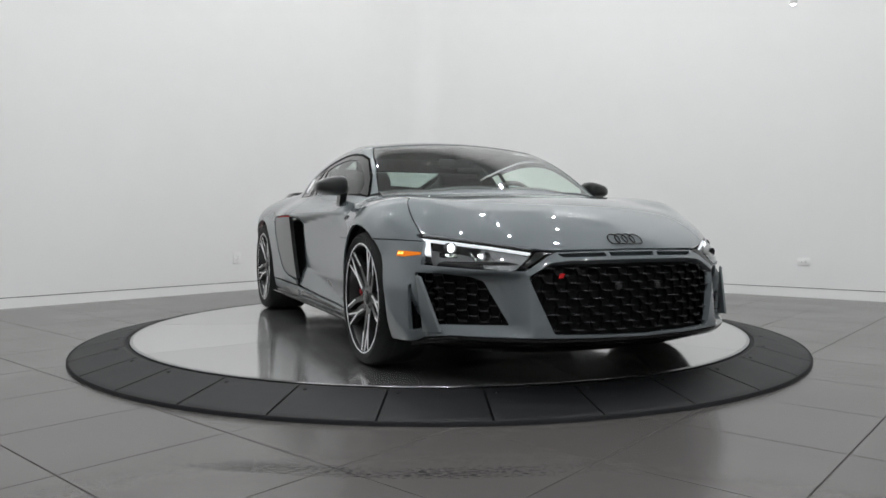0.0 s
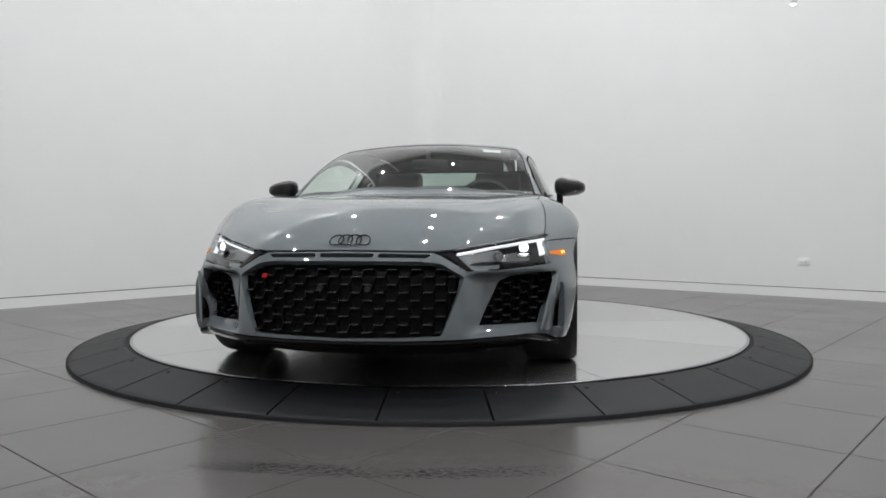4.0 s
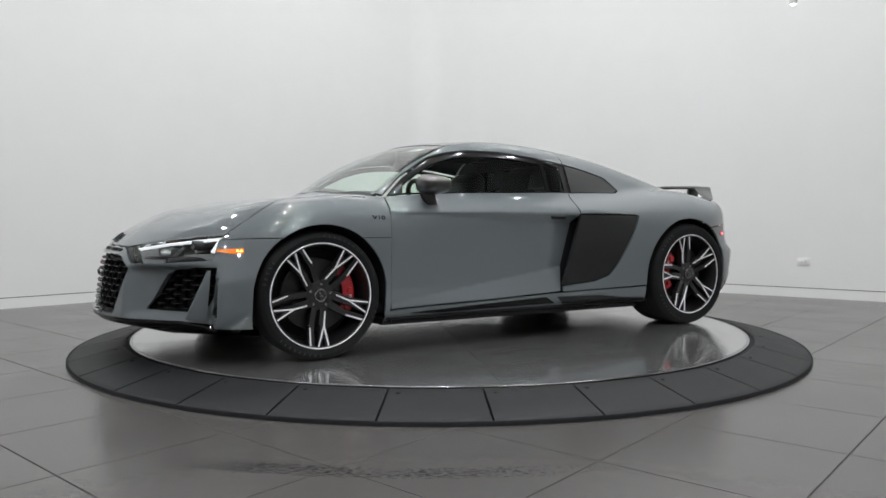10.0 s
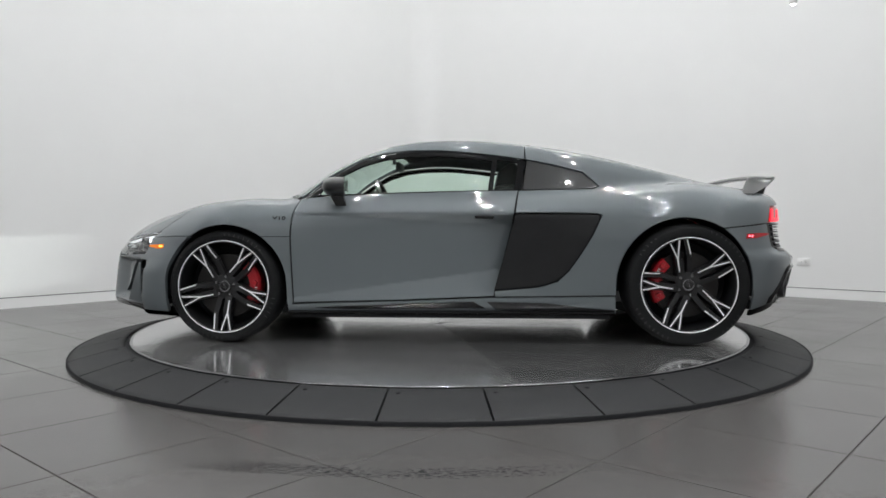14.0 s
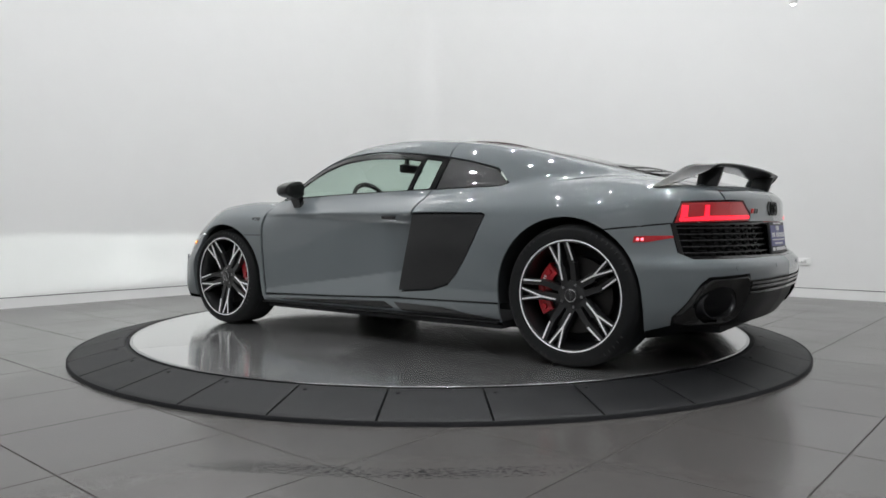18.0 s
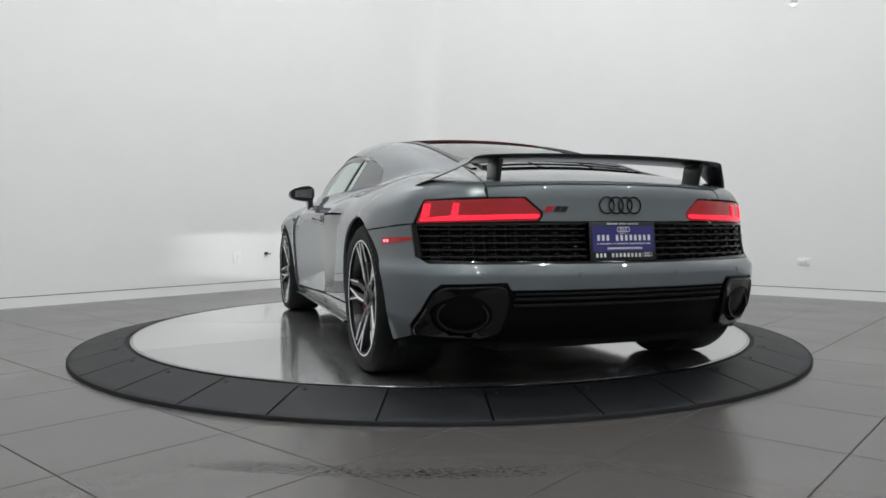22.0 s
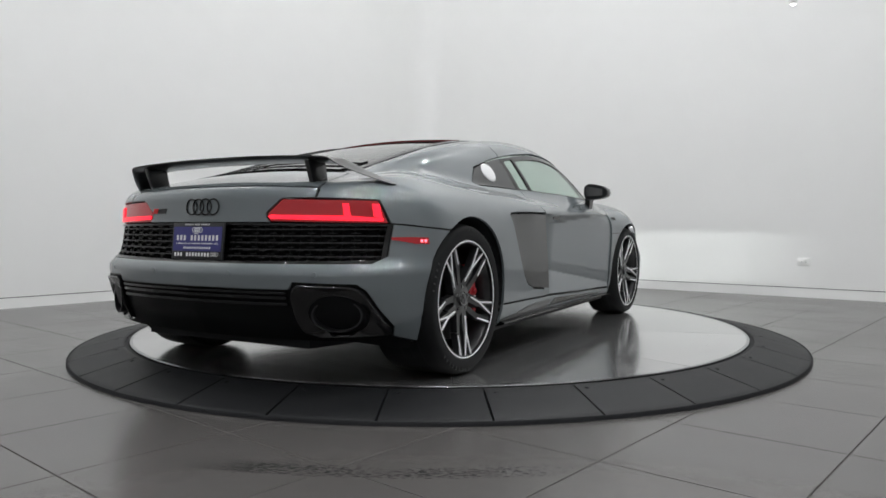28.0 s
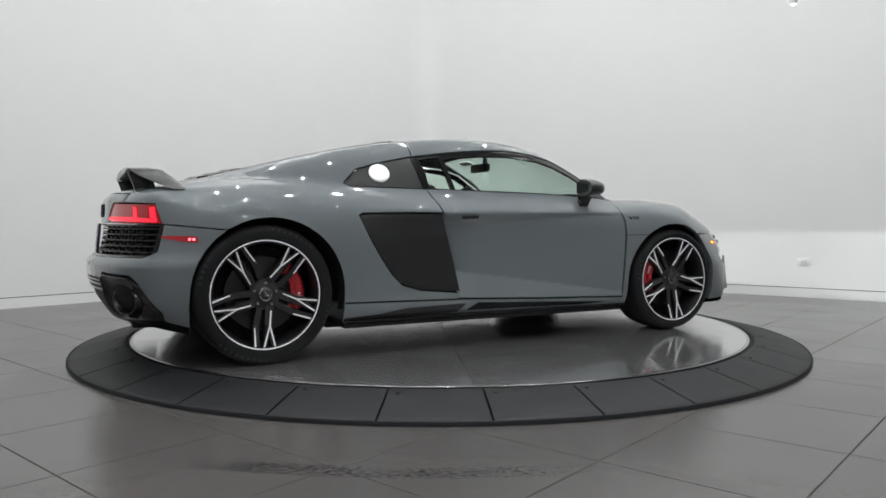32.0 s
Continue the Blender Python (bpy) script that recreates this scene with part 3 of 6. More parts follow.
def skin(name, mode, outline, mat, parent, holes=(), full=False, gap=0.0015, off=0.0, thick=0.012, grid=0.025, side=1, label="", corner=0.0, hole_corner=0.0, flat_in=True):
    """A panel of the body. outline: places on the skin; full: given for the left half, from the middle to the middle, and mirrored."""
    def prep(pts, is_full, r):
        f = np.array([to_flat(mode, p) for p in spots(pts)])
        if is_full:
            mir = f[::-1].copy()
            if mode == "length":
                mir[:, 1] = 0.8 * math.pi - mir[:, 1]
            else:
                mir[:, 0] = -mir[:, 0]
            keep = np.linalg.norm(mir - f[::-1], axis=1) > 0.004
            f = np.concatenate([f, mir[keep]])
        return rounded(f, r)
    outer = offset_poly(prep(outline, full, corner), gap)
    loops = []
    for h in holes:
        hf = prep(h[1], h[0], hole_corner)
        loops.append(hf)
        if full and not h[0]:
            m2 = hf[::-1].copy()
            if mode == "length":
                m2[:, 1] = 0.8 * math.pi - m2[:, 1]
            else:
                m2[:, 0] = -m2[:, 0]
            loops.append(m2)
    rings = [dense(outer, grid * 0.6)] + [dense(h, grid * 0.6) for h in loops]
    lo, hi = outer.min(0), outer.max(0)
    gx, gy = np.meshgrid(np.arange(lo[0], hi[0], grid), np.arange(lo[1], hi[1], grid * 0.9))
    gx = gx + (np.arange(gx.shape[0]) % 2)[:, None] * grid * 0.5
    pts = np.stack([gx.ravel(), gy.ravel()], 1)
    ok = inside(pts, rings[0])
    for h in rings[1:]:
        ok &= ~inside(pts, h)
    pts = pts[ok]
    for r in rings:
        pts = pts[seg_dist(pts, r) > grid * 0.45]
    verts, edges = [], []
    for r in rings:
        b = len(verts)
        verts += [Vector(v) for v in r]
        edges += [(b + i, b + (i + 1) % len(r)) for i in range(len(r))]
    verts += [Vector(v) for v in pts]
    vo, _, fo, *_ = bpy_delaunay(verts, edges, [], 0, 1e-7)
    q = np.array([(v[0], v[1]) for v in vo])
    tri = np.array([f for f in fo if len(f) == 3])
    cen = q[tri].mean(1)
    keep = inside(cen, rings[0])
    for h in rings[1:]:
        keep &= ~inside(cen, h)
    tri = tri[keep]
    used = np.unique(tri)
    remap = np.full(len(q), -1)
    remap[used] = np.arange(len(used))
    tri, q = remap[tri], q[used]
    p = from_flat(mode, q)
    nr = normals_at(p)
    p = p + nr * off
    fn = np.cross(p[tri[:, 1]] - p[tri[:, 0]], p[tri[:, 2]] - p[tri[:, 0]])
    if (fn * nr[tri[:, 0]]).sum() < 0:
        tri = tri[:, ::-1]
    # edges turned inwards
    count = {}
    for t in tri:
        for i in range(3):
            a, b = int(t[i]), int(t[(i + 1) % 3])
            count[(a, b)] = 1
    rim = [(a, b) for (a, b) in count if (b, a) not in count]
    vs, ns, faces = [tuple(v) for v in p], [tuple(v) for v in nr], [tuple(int(k) for k in t) for t in tri]
    if thick:
        for a, b in rim:
            e = p[b] - p[a]
            nn = np.cross(e, nr[a])
            nn = nn / max(np.linalg.norm(nn), 1e-9)
            k = len(vs)
            vs += [tuple(p[a]), tuple(p[b]), tuple(p[b] - nr[b] * thick), tuple(p[a] - nr[a] * thick)]
            ns += [tuple(nn)] * 4
            faces.append((k + 1, k, k + 3, k + 2))
    if side < 0:
        vs = [(x, -y, z) for x, y, z in vs]
        ns = [(x, -y, z) for x, y, z in ns]
        faces = [f[::-1] for f in faces]
    me = bpy.data.meshes.new(name)
    me.from_pydata(vs, [], faces)
    me.polygons.foreach_set("use_smooth", [True] * len(me.polygons))
    me.normals_split_custom_set_from_vertices(ns)
    me.validate()
    return link(name, me, mat, parent, label)


def both(name, *args, **kw):
    return [skin(name, *args, side=s, **kw) for s in (1, -1)]


def ring_pts(cx, cz, r, a0, a1, n):
    return [(cx + r * math.cos(radians(a0 + (a1 - a0) * i / n)), cz + r * math.sin(radians(a0 + (a1 - a0) * i / n))) for i in range(n + 1)]


# ---- the car
CAR = new("sports_car")
tagged(CAR, "low glossy grey sports coupe with black wheels and rear wing", "car")

FRONT_ARCH = ring_pts(1.315, 0.330, 0.357, 8, 172, 22)
REAR_ARCH = ring_pts(-1.300, 0.345, 0.377, 0, 180, 24)
f_fwd = [p for p in FRONT_ARCH if p[0] > 1.516]            # part of the arch in the bumper
f_back = [p for p in FRONT_ARCH if p[0] <= 1.516]
r_fwd = [p for p in REAR_ARCH if p[0] >= -1.500]
r_back = [p for p in REAR_ARCH if p[0] < -1.511]

GRILLE = [("f", 0.0, 0.540), ("f", 0.31, 0.537), ("f", 0.387, 0.528), ("f", 0.482, 0.472), ("f", 0.397, 0.240), ("f", 0.0, 0.230)]
INTAKE = [("f", 0.842, 0.482), ("f", 0.775, 0.480), ("f", 0.65, 0.466), ("f", 0.602, 0.446), ("f", 0.530, 0.268), ("f", 0.783, 0.258), ("f", 0.808, 0.35), ("f", 0.838, 0.455)]
SLOT = [("f", 0.870, 0.430), ("f", 0.858, 0.435), ("f", 0.802, 0.265), ("f", 0.805, 0.240), ("f", 0.872, 0.228)]
HEADLAMP = [("f", 0.800, 0.640), ("f", 0.70, 0.626), ("f", 0.582, 0.607), ("f", 0.432, 0.580), ("f", 0.516, 0.503), ("f", 0.58, 0.503), ("f", 0.65, 0.508), ("f", 0.815, 0.522)]
LAMP_CORNER = [("f", 0.429, 0.579), ("f", 0.36, 0.572), ("f", 0.395, 0.560), ("f", 0.492, 0.501), ("f", 0.513, 0.503)]


def build_front():
    bumper = skin("front_bumper", "nose",
                  [("f", 0.0, 0.578), ("f", 0.352, 0.572), ("f", 0.393, 0.556), ("f", 0.490, 0.497), ("f", 0.52, 0.497), ("f", 0.58, 0.497), ("f", 0.65, 0.502), ("f", 0.818, 0.516), (1.800, 0.612), (1.66, 0.618), (1.516, 0.619)]
                  + f_fwd[::-1] + [(1.665, 0.178), ("f", 0.84, 0.188), ("f", 0.80, 0.203), ("f", 0.74, 0.223), ("f", 0.60, 0.225), ("f", 0.4, 0.224), ("f", 0.0, 0.220)],
                  M_PAINT, CAR, holes=[(True, GRILLE), (False, INTAKE), (False, SLOT), (True, [("f", 0.0, 0.570), ("f", 0.115, 0.570), ("f", 0.112, 0.553), ("f", 0.0, 0.553)]), (False, [("f", 0.135, 0.570), ("f", 0.35, 0.565), ("f", 0.33, 0.550), ("f", 0.131, 0.553)])], full=True, grid=0.022, thick=0.03, hole_corner=0.012)
    skin("grille_backing", "nose", [("f", 0.0, 0.57), ("f", 0.42, 0.56), ("f", 0.50, 0.482), ("f", 0.42, 0.20), ("f", 0.0, 0.20)], M_DIFFUSER, CAR, full=True, off=-0.05, thick=0, gap=0)
    for s in (1, -1):
        skin("intake_backing", "nose", [("f", 0.85, 0.50), ("f", 0.50, 0.50), ("f", 0.50, 0.22), ("f", 0.87, 0.21)], M_DIFFUSER, CAR, off=-0.055, thick=0, side=s)
    skin("bonnet", "length", [("f", y, 0.582 - 0.011 * y) for y in (0.0, 0.015, 0.03, 0.05, 0.075, 0.11, 0.15, 0.2, 0.26, 0.32, 0.37)] + [("f", 0.43, 0.585), ("f", 0.50, 0.598), ("f", 0.582, 0.612), ("f", 0.70, 0.631), ("f", 0.785, 0.643), ("t", 1.5, 0.742), ("t", 1.15, 0.717), ("t", 0.97, 0.705), ("t", 1.05, 0.45), ("t", 1.095, 0.0)],
         M_PAINT, CAR, full=True, grid=0.03)
    skin("cowl", "length", [("t", 1.14, 0.0), ("t", 1.10, 0.45), ("t", 1.0, 0.70), ("t", 0.90, 0.70), ("t", 1.0, 0.45), ("t", 1.05, 0.0)], M_TRIMBLACK, CAR, full=True, off=-0.012)
    both("front_fender", "length", [(1.800, 0.614), (1.66, 0.620), (1.516, 0.621)] + f_back + [(0.958, 0.2), (0.935, 0.2), (0.925, 0.24), (0.935, 0.62), (0.925, 0.75), (0.905, 0.832), ("t", 0.97, 0.706), ("t", 1.15, 0.718), ("t", 1.5, 0.743), ("f", 0.787, 0.644), ("f", 0.803, 0.641)],
         M_PAINT, CAR, grid=0.025)


def build_sides():
    BODY["hollow"] = 1.0
    both("door", "length", [(0.922, 0.232), (0.932, 0.62), (0.922, 0.75), (0.902, 0.838), (0.55, 0.862), (0.1, 0.874), (-0.382, 0.884), (-0.375, 0.86), (-0.345, 0.68), (-0.285, 0.45), (-0.237, 0.275), (0.3, 0.25)],
         M_PAINT, CAR, grid=0.013)
    BODY["hollow"] = 0.0
    both("rear_quarter", "length", [(-0.385, 0.882), (-0.82, 0.892), (-0.86, 0.91), (-0.77, 0.995), (-0.60, 1.04), (-0.43, 1.075), ("t", -0.43, 0.50), ("t", -0.9, 0.47), ("t", -1.4, 0.48), ("t", -1.70, 0.53), ("t", -1.86, 0.5615), ("r", 0.5655, 0.842), ("r", 0.572, 0.797), ("r", 0.61, 0.796), ("r", 0.65, 0.7945), ("r", 0.69, 0.793), ("r", 0.73, 0.791), ("r", 0.765, 0.789), ("r", 0.797, 0.787), ("r", 0.81, 0.762), ("r", 0.825, 0.725), ("r", 0.838, 0.690), (-1.66, 0.677), (-1.5065, 0.663)]
         + r_fwd[::-1] + [(-0.923, 0.22), (-0.922, 0.285), (-0.245, 0.272), (-0.242, 0.305), (-0.49, 0.328), (-0.60, 0.362), (-0.66, 0.42), (-0.72, 0.505), (-0.79, 0.62), (-0.845, 0.735), (-0.82, 0.747), (-0.36, 0.752)],
         M_PAINT, CAR, grid=0.025)
    both("side_blade", "length", [(-0.240, 0.312), (-0.350, 0.70), (-0.360, 0.742), (-0.82, 0.741), (-0.838, 0.733), (-0.785, 0.62), (-0.715, 0.505), (-0.655, 0.42), (-0.595, 0.367), (-0.49, 0.334)],
         M_CARBON, CAR, grid=0.025, off=-0.004, thick=0.025, label="dark carbon side blade")
    both("sill", "length", [(0.955, 0.222), (0.3, 0.242), (-0.245, 0.266), (-0.92, 0.279), (-0.928, 0.182), (0.955, 0.178)], M_PAINT, CAR, grid=0.03)
    both("inner_side", "length", [(0.97, 0.16), (0.955, 0.84), (-0.4, 0.89), (-0.87, 0.86), (-0.92, 0.6), (-0.92, 0.2)], M_DARK, CAR, off=-0.110, thick=0, grid=0.04)


def build_cabin():
    skin("windscreen", "length", [("t", 1.085, 0.0), ("t", 1.04, 0.40), ("t", 0.935, 0.70), ("t", 0.70, 0.635), ("t", 0.40, 0.555), ("t", 0.445, 0.3), ("t", 0.46, 0.0)], M_SCREEN, CAR, full=True, off=-0.003, thick=0.004)
    skin("roof", "length", [("t", 0.45, 0.0), ("t", 0.435, 0.3), ("t", 0.395, 0.558), ("t", 0.0, 0.56), ("t", -0.428, 0.505), ("t", -0.44, 0.3), ("t", -0.44, 0.0)], M_PAINT, CAR, full=True)
    top = [(0.905, 0.85), (0.765, 0.965), (0.563, 1.080), (0.428, 1.116), (0.258, 1.134), (0.087, 1.135), (-0.19, 1.108), (-0.425, 1.075)]
    both("roof_rail", "length", top + [("t", -0.428, 0.505), ("t", 0.0, 0.56), ("t", 0.395, 0.560), ("t", 0.70, 0.640), ("t", 0.93, 0.706)], M_PAINT, CAR, grid=0.02)
    both("window_surround", "length", [(0.885, 0.850), (0.765, 0.955), (0.563, 1.073), (0.428, 1.109), (0.258, 1.127), (0.087, 1.128), (-0.19, 1.101), (-0.43, 1.066), (-0.40, 0.886), (0.1, 0.877), (0.55, 0.865)], M_BLACK, CAR,
         holes=[(False, [(0.775, 0.914), (0.65, 0.993), (0.545, 1.044), (0.42, 1.080), (0.258, 1.098), (0.087, 1.099), (-0.12, 1.083), (-0.232, 1.065), (-0.205, 0.888), (0.1, 0.882), (0.55, 0.870), (0.795, 0.864)]), (False, [(-0.262, 1.076), (-0.385, 1.058), (-0.36, 0.892), (-0.235, 0.889)])],
         grid=0.02, off=-0.006)
    both("side_window", "length", [(0.80, 0.861), (0.79, 0.922), (0.66, 1.010), (0.553, 1.066), (0.425, 1.103), (0.258, 1.122), (0.087, 1.123), (-0.12, 1.105), (-0.245, 1.084), (-0.210, 0.884), (0.1, 0.878), (0.55, 0.866)], M_SIDEGL, CAR, off=-0.010, thick=0.003)
    both("quarter_light", "length", [(-0.255, 1.081), (-0.39, 1.062), (-0.365, 0.888), (-0.23, 0.885)], M_SIDEGL, CAR, off=-0.010, thick=0.003)
    both("rear_side_panel", "length", [(-0.437, 1.068), (-0.60, 1.034), (-0.765, 0.99), (-0.853, 0.912), (-0.82, 0.897), (-0.41, 0.888)], M_CARBON, CAR, off=-0.003, thick=0.01, label="dark glossy panel behind the side window")
    skin("rear_window", "length", [("t", -0.47, 0.0), ("t", -0.47, 0.435), ("t", -1.0, 0.43), ("t", -1.28, 0.41), ("t", -1.30, 0.0)], M_REARGL, CAR, full=True, off=-0.012, thick=0.004)
    skin("engine_cover", "length", [("t", -0.445, 0.0), ("t", -0.445, 0.49), ("t", -0.9, 0.462), ("t", -1.4, 0.472), ("t", -1.62, 0.50), ("t", -1.62, 0.0)], M_BLACK, CAR, full=True, off=-0.006,
         holes=[(True, [("t", -0.475, 0.0), ("t", -0.475, 0.425), ("t", -1.0, 0.42), ("t", -1.27, 0.40), ("t", -1.28, 0.0)])])
    skin("rear_deck", "length", [("t", -1.625, 0.0), ("t", -1.625, 0.5), ("t", -1.70, 0.528), ("t", -1.86, 0.558), ("r", 0.562, 0.842), ("r", 0.45, 0.847), ("r", 0.3, 0.853), ("r", 0.15, 0.855), ("r", 0.0, 0.855)], M_PAINT, CAR, full=True)


def build_rear():
    skin("tail_panel", "tail", [("r", 0.0, 0.852), ("r", 0.3, 0.850), ("r", 0.562, 0.839), ("r", 0.569, 0.797), ("r", 0.51, 0.797), ("r", 0.424, 0.797), ("r", 0.352, 0.737), ("r", 0.353, 0.718), ("r", 0.372, 0.698), ("r", 0.0, 0.698)], M_PAINT, CAR, full=True, grid=0.02)
    both("tail_lamp", "tail", [("r", 0.795, 0.785), ("r", 0.428, 0.794), ("r", 0.358, 0.735), ("r", 0.359, 0.72), ("r", 0.375, 0.702), ("r", 0.83, 0.692)], M_REDLENS, CAR, off=-0.004, grid=0.02, label="lit red tail lamp")
    skin("rear_grille_backing", "tail", [("r", 0.0, 0.70), ("r", 0.82, 0.69), ("r", 0.805, 0.525), ("r", 0.0, 0.52)], M_DIFFUSER, CAR, full=True, off=-0.045, thick=0)
    skin("rear_bumper", "tail", [("r", 0.0, 0.527), ("r", 0.80, 0.53), ("r", 0.838, 0.56), ("r", 0.845, 0.688), (-1.66, 0.675), (-1.508, 0.660)] + r_back + [(-1.676, 0.20), (-1.78, 0.23), ("r", 0.855, 0.270), ("r", 0.828, 0.34), ("r", 0.797, 0.42), ("r", 0.768, 0.448), ("r", 0.53, 0.456), ("r", 0.512, 0.425), ("r", 0.0, 0.425)],
         M_PAINT, CAR, full=True, grid=0.022)
    skin("diffuser", "tail", [("r", 0.0, 0.43), ("r", 0.515, 0.43), ("r", 0.53, 0.46), ("r", 0.772, 0.453), ("r", 0.802, 0.424), ("r", 0.833, 0.342), ("r", 0.858, 0.272), (-1.78, 0.225), (-1.678, 0.19), (-1.678, 0.16), ("r", 0.7, 0.2), ("r", 0.4, 0.2), ("r", 0.0, 0.2)], M_DIFFUSER, CAR, full=True, off=-0.012, grid=0.03)


def build_floorpan():
    bm = bmesh.new()
    prism(bm, [(1.98, -0.55), (1.98, 0.55), (1.72, 0.70), (0.95, 0.60), (0.95, 0.84), (-0.9, 0.86), (-0.9, -0.86), (0.95, -0.84), (0.95, -0.60), (1.72, -0.70)], "z", 0.142, 0.18)
    prism(bm, [(0.90, -0.56), (0.90, 0.56), (-0.92, 0.60), (-0.92, -0.60)], "z", 0.115, 0.141, taper=-0.02)
    part("floorpan", bm, M_DARK, CAR, smooth=False)
    bm = bmesh.new()
    prism(bm, [(-0.9, 0.58), (-1.7, 0.55), (-1.90, 0.5), (-1.90, -0.5), (-1.7, -0.55), (-0.9, -0.58)], "z", 0.165, 0.215)
    part("undertray", bm, M_DARK, CAR, smooth=False)
    for sx, cx, cz, r in ((1, 1.315, 0.33, 0.367), (1, -1.300, 0.345, 0.387)):
        for s in (1, -1):
            bm = bmesh.new()
            lathe(bm, [(r, 0.0), (r, 0.335 if cx > 0 else 0.37)], 40, "y", 200, -10)
            bmesh.ops.translate(bm, vec=(cx, 0.55, cz), verts=bm.verts)
            bm2 = [bm.verts.new((cx + r * math.cos(radians(a)), 0.55, cz + r * math.sin(radians(a)))) for a in range(-10, 191, 10)]
            bm.faces.new(bm2)
            for v in bm.verts:
                v.co.y *= s
            part("wheel_arch_liner", bm, M_DARK, CAR)


def build_wheel(parent, x, y, z, width, tyre_r, spin, side):
    """A wheel; its outer face looks along +y before it is turned for the other side."""
    rim_r = 0.2625
    turn = Matrix.Translation((x, y * side, z)) @ (Matrix() if side > 0 else Matrix.Rotation(math.pi, 4, "Z")) @ Matrix.Rotation(radians(-spin), 4, "Y")
    bm = bmesh.new()
    lathe(bm, [(rim_r - 0.006, 0.002), (rim_r + 0.008, 0.004), (rim_r + 0.010, -0.004), (rim_r - 0.004, -0.012), (rim_r - 0.02, -0.05), (rim_r - 0.035, -width + 0.03), (rim_r, -width + 0.005)], 72, "y")
    wheel = part("wheel", bm, M_RIMBLACK, parent, "five-spoke black alloy wheel with machined edges")
    wheel.matrix_basis = turn
    bm = bmesh.new()
    prof = [(rim_r + 0.004, -0.008), (rim_r + 0.012, 0.006), (tyre_r - 0.034, 0.011), (tyre_r - 0.019, 0.004), (tyre_r - 0.009, -0.008), (tyre_r - 0.003, -0.026), (tyre_r, -0.05), (tyre_r, -width + 0.05), (tyre_r - 0.004, -width + 0.012), (tyre_r - 0.03, -width - 0.008), (rim_r, -width)]
    lathe(bm, prof, 96, "y")
    tyre = part("tyre", bm, M_TYRE, wheel, "low-profile black tyre")
    for yy in (-0.07, -0.12, -0.17):
        bm = bmesh.new()
        lathe(bm, [(tyre_r + 0.0004, yy), (tyre_r + 0.0004, yy - 0.012)], 96, "y")
        part("tread_groove", bm, M_DARK, tyre)
    for a0, cells in ((62, 9), (242, 9), (152, 5), (-28, 5)):
        bm = bmesh.new()
        r0 = tyre_r - 0.027
        for i in range(cells):
            t = a0 + (i - cells / 2) * 5.4
            m4 = Matrix.Rotation(radians(-t), 4, "Y") @ Matrix.Translation((r0, 0.0095, 0))
            add_box(bm, 0, 0, 0, 0.015, 0.0022, 0.007, m4.to_3x3().to_4x4())
            bmesh.ops.translate(bm, vec=m4.translation, verts=bm.verts[-8:])
        part("sidewall_mark", bm, M_TYREMARK, tyre, smooth=False)
    bm = bmesh.new()
    lathe(bm, [(rim_r - 0.0005, 0.004), (rim_r + 0.001, 0.0055), (rim_r + 0.005, 0.0055), (rim_r + 0.0062, 0.0045)], 96, "y")
    part("rim_edge", bm, M_RIMCUT, wheel, "bright machined rim edge")

    def polar(r, a, h):
        return (r * math.cos(radians(a)), h, r * math.sin(radians(a)))

    def bar(bm, r0, a0, w0, h0, r1, a1, w1, h1, deep):
        """A tapered bar between two places on the wheel's face."""
        p, q = Vector(polar(r0, a0, h0)), Vector(polar(r1, a1, h1))
        d = (q - p)
        d.y = 0
        s = Vector((-d.z, 0, d.x)).normalized()
        c = [p - s * w0 / 2, p + s * w0 / 2, q + s * w1 / 2, q - s * w1 / 2]
        up = [bm.verts.new(v) for v in c]
        dn = [bm.verts.new(v + Vector((0, -deep, 0)) + (v - (p if i < 2 else q)) * 0.35) for i, v in enumerate(c)]
        fs = [bm.faces.new(up), bm.faces.new(dn[::-1])]
        for i in range(4):
            j = (i + 1) % 4
            fs.append(bm.faces.new((up[i], dn[i], dn[j], up[j])))
        bmesh.ops.recalc_face_normals(bm, faces=fs)
    R1 = rim_r - 0.004
    def beam(bm, r0, l0, w0, h0, r1, l1, w1, h1, deep):
        """A bar on the spoke whose axis lies at angle a; l: the offset across that axis."""
        bar(bm, math.hypot(r0, l0), a - math.degrees(math.atan2(l0, r0)), w0, h0, math.hypot(r1, l1), a - math.degrees(math.atan2(l1, r1)), w1, h1, deep)
    for k in range(5):
        a = 72 * k
        bm = bmesh.new()
        beam(bm, 0.050, 0.022, 0.040, -0.030, 0.150, 0.012, 0.040, -0.018, 0.035)
        beam(bm, 0.150, 0.015, 0.030, -0.018, R1, -0.013, 0.017, -0.003, 0.03)
        beam(bm, 0.150, 0.015, 0.030, -0.018, R1, 0.034, 0.017, -0.003, 0.03)
        beam(bm, 0.055, -0.026, 0.030, -0.032, 0.150, -0.050, 0.026, -0.020, 0.03)
        beam(bm, 0.150, -0.050, 0.026, -0.020, 0.2505, -0.050, 0.024, -0.003, 0.03)
        spoke = part("spoke", bm, M_RIMBLACK, wheel, smooth=False)
        bm = bmesh.new()
        beam(bm, 0.082, 0.026, 0.0055, -0.0215, 0.155, 0.017, 0.0075, -0.0125, 0.006)
        beam(bm, 0.153, 0.017, 0.0065, -0.0125, R1, -0.017, 0.0070, 0.0, 0.006)
        beam(bm, 0.153, 0.017, 0.0065, -0.0125, R1, 0.038, 0.0070, 0.0, 0.006)
        beam(bm, 0.160, -0.058, 0.0065, -0.0150, 0.2515, -0.058, 0.0075, 0.0, 0.006)
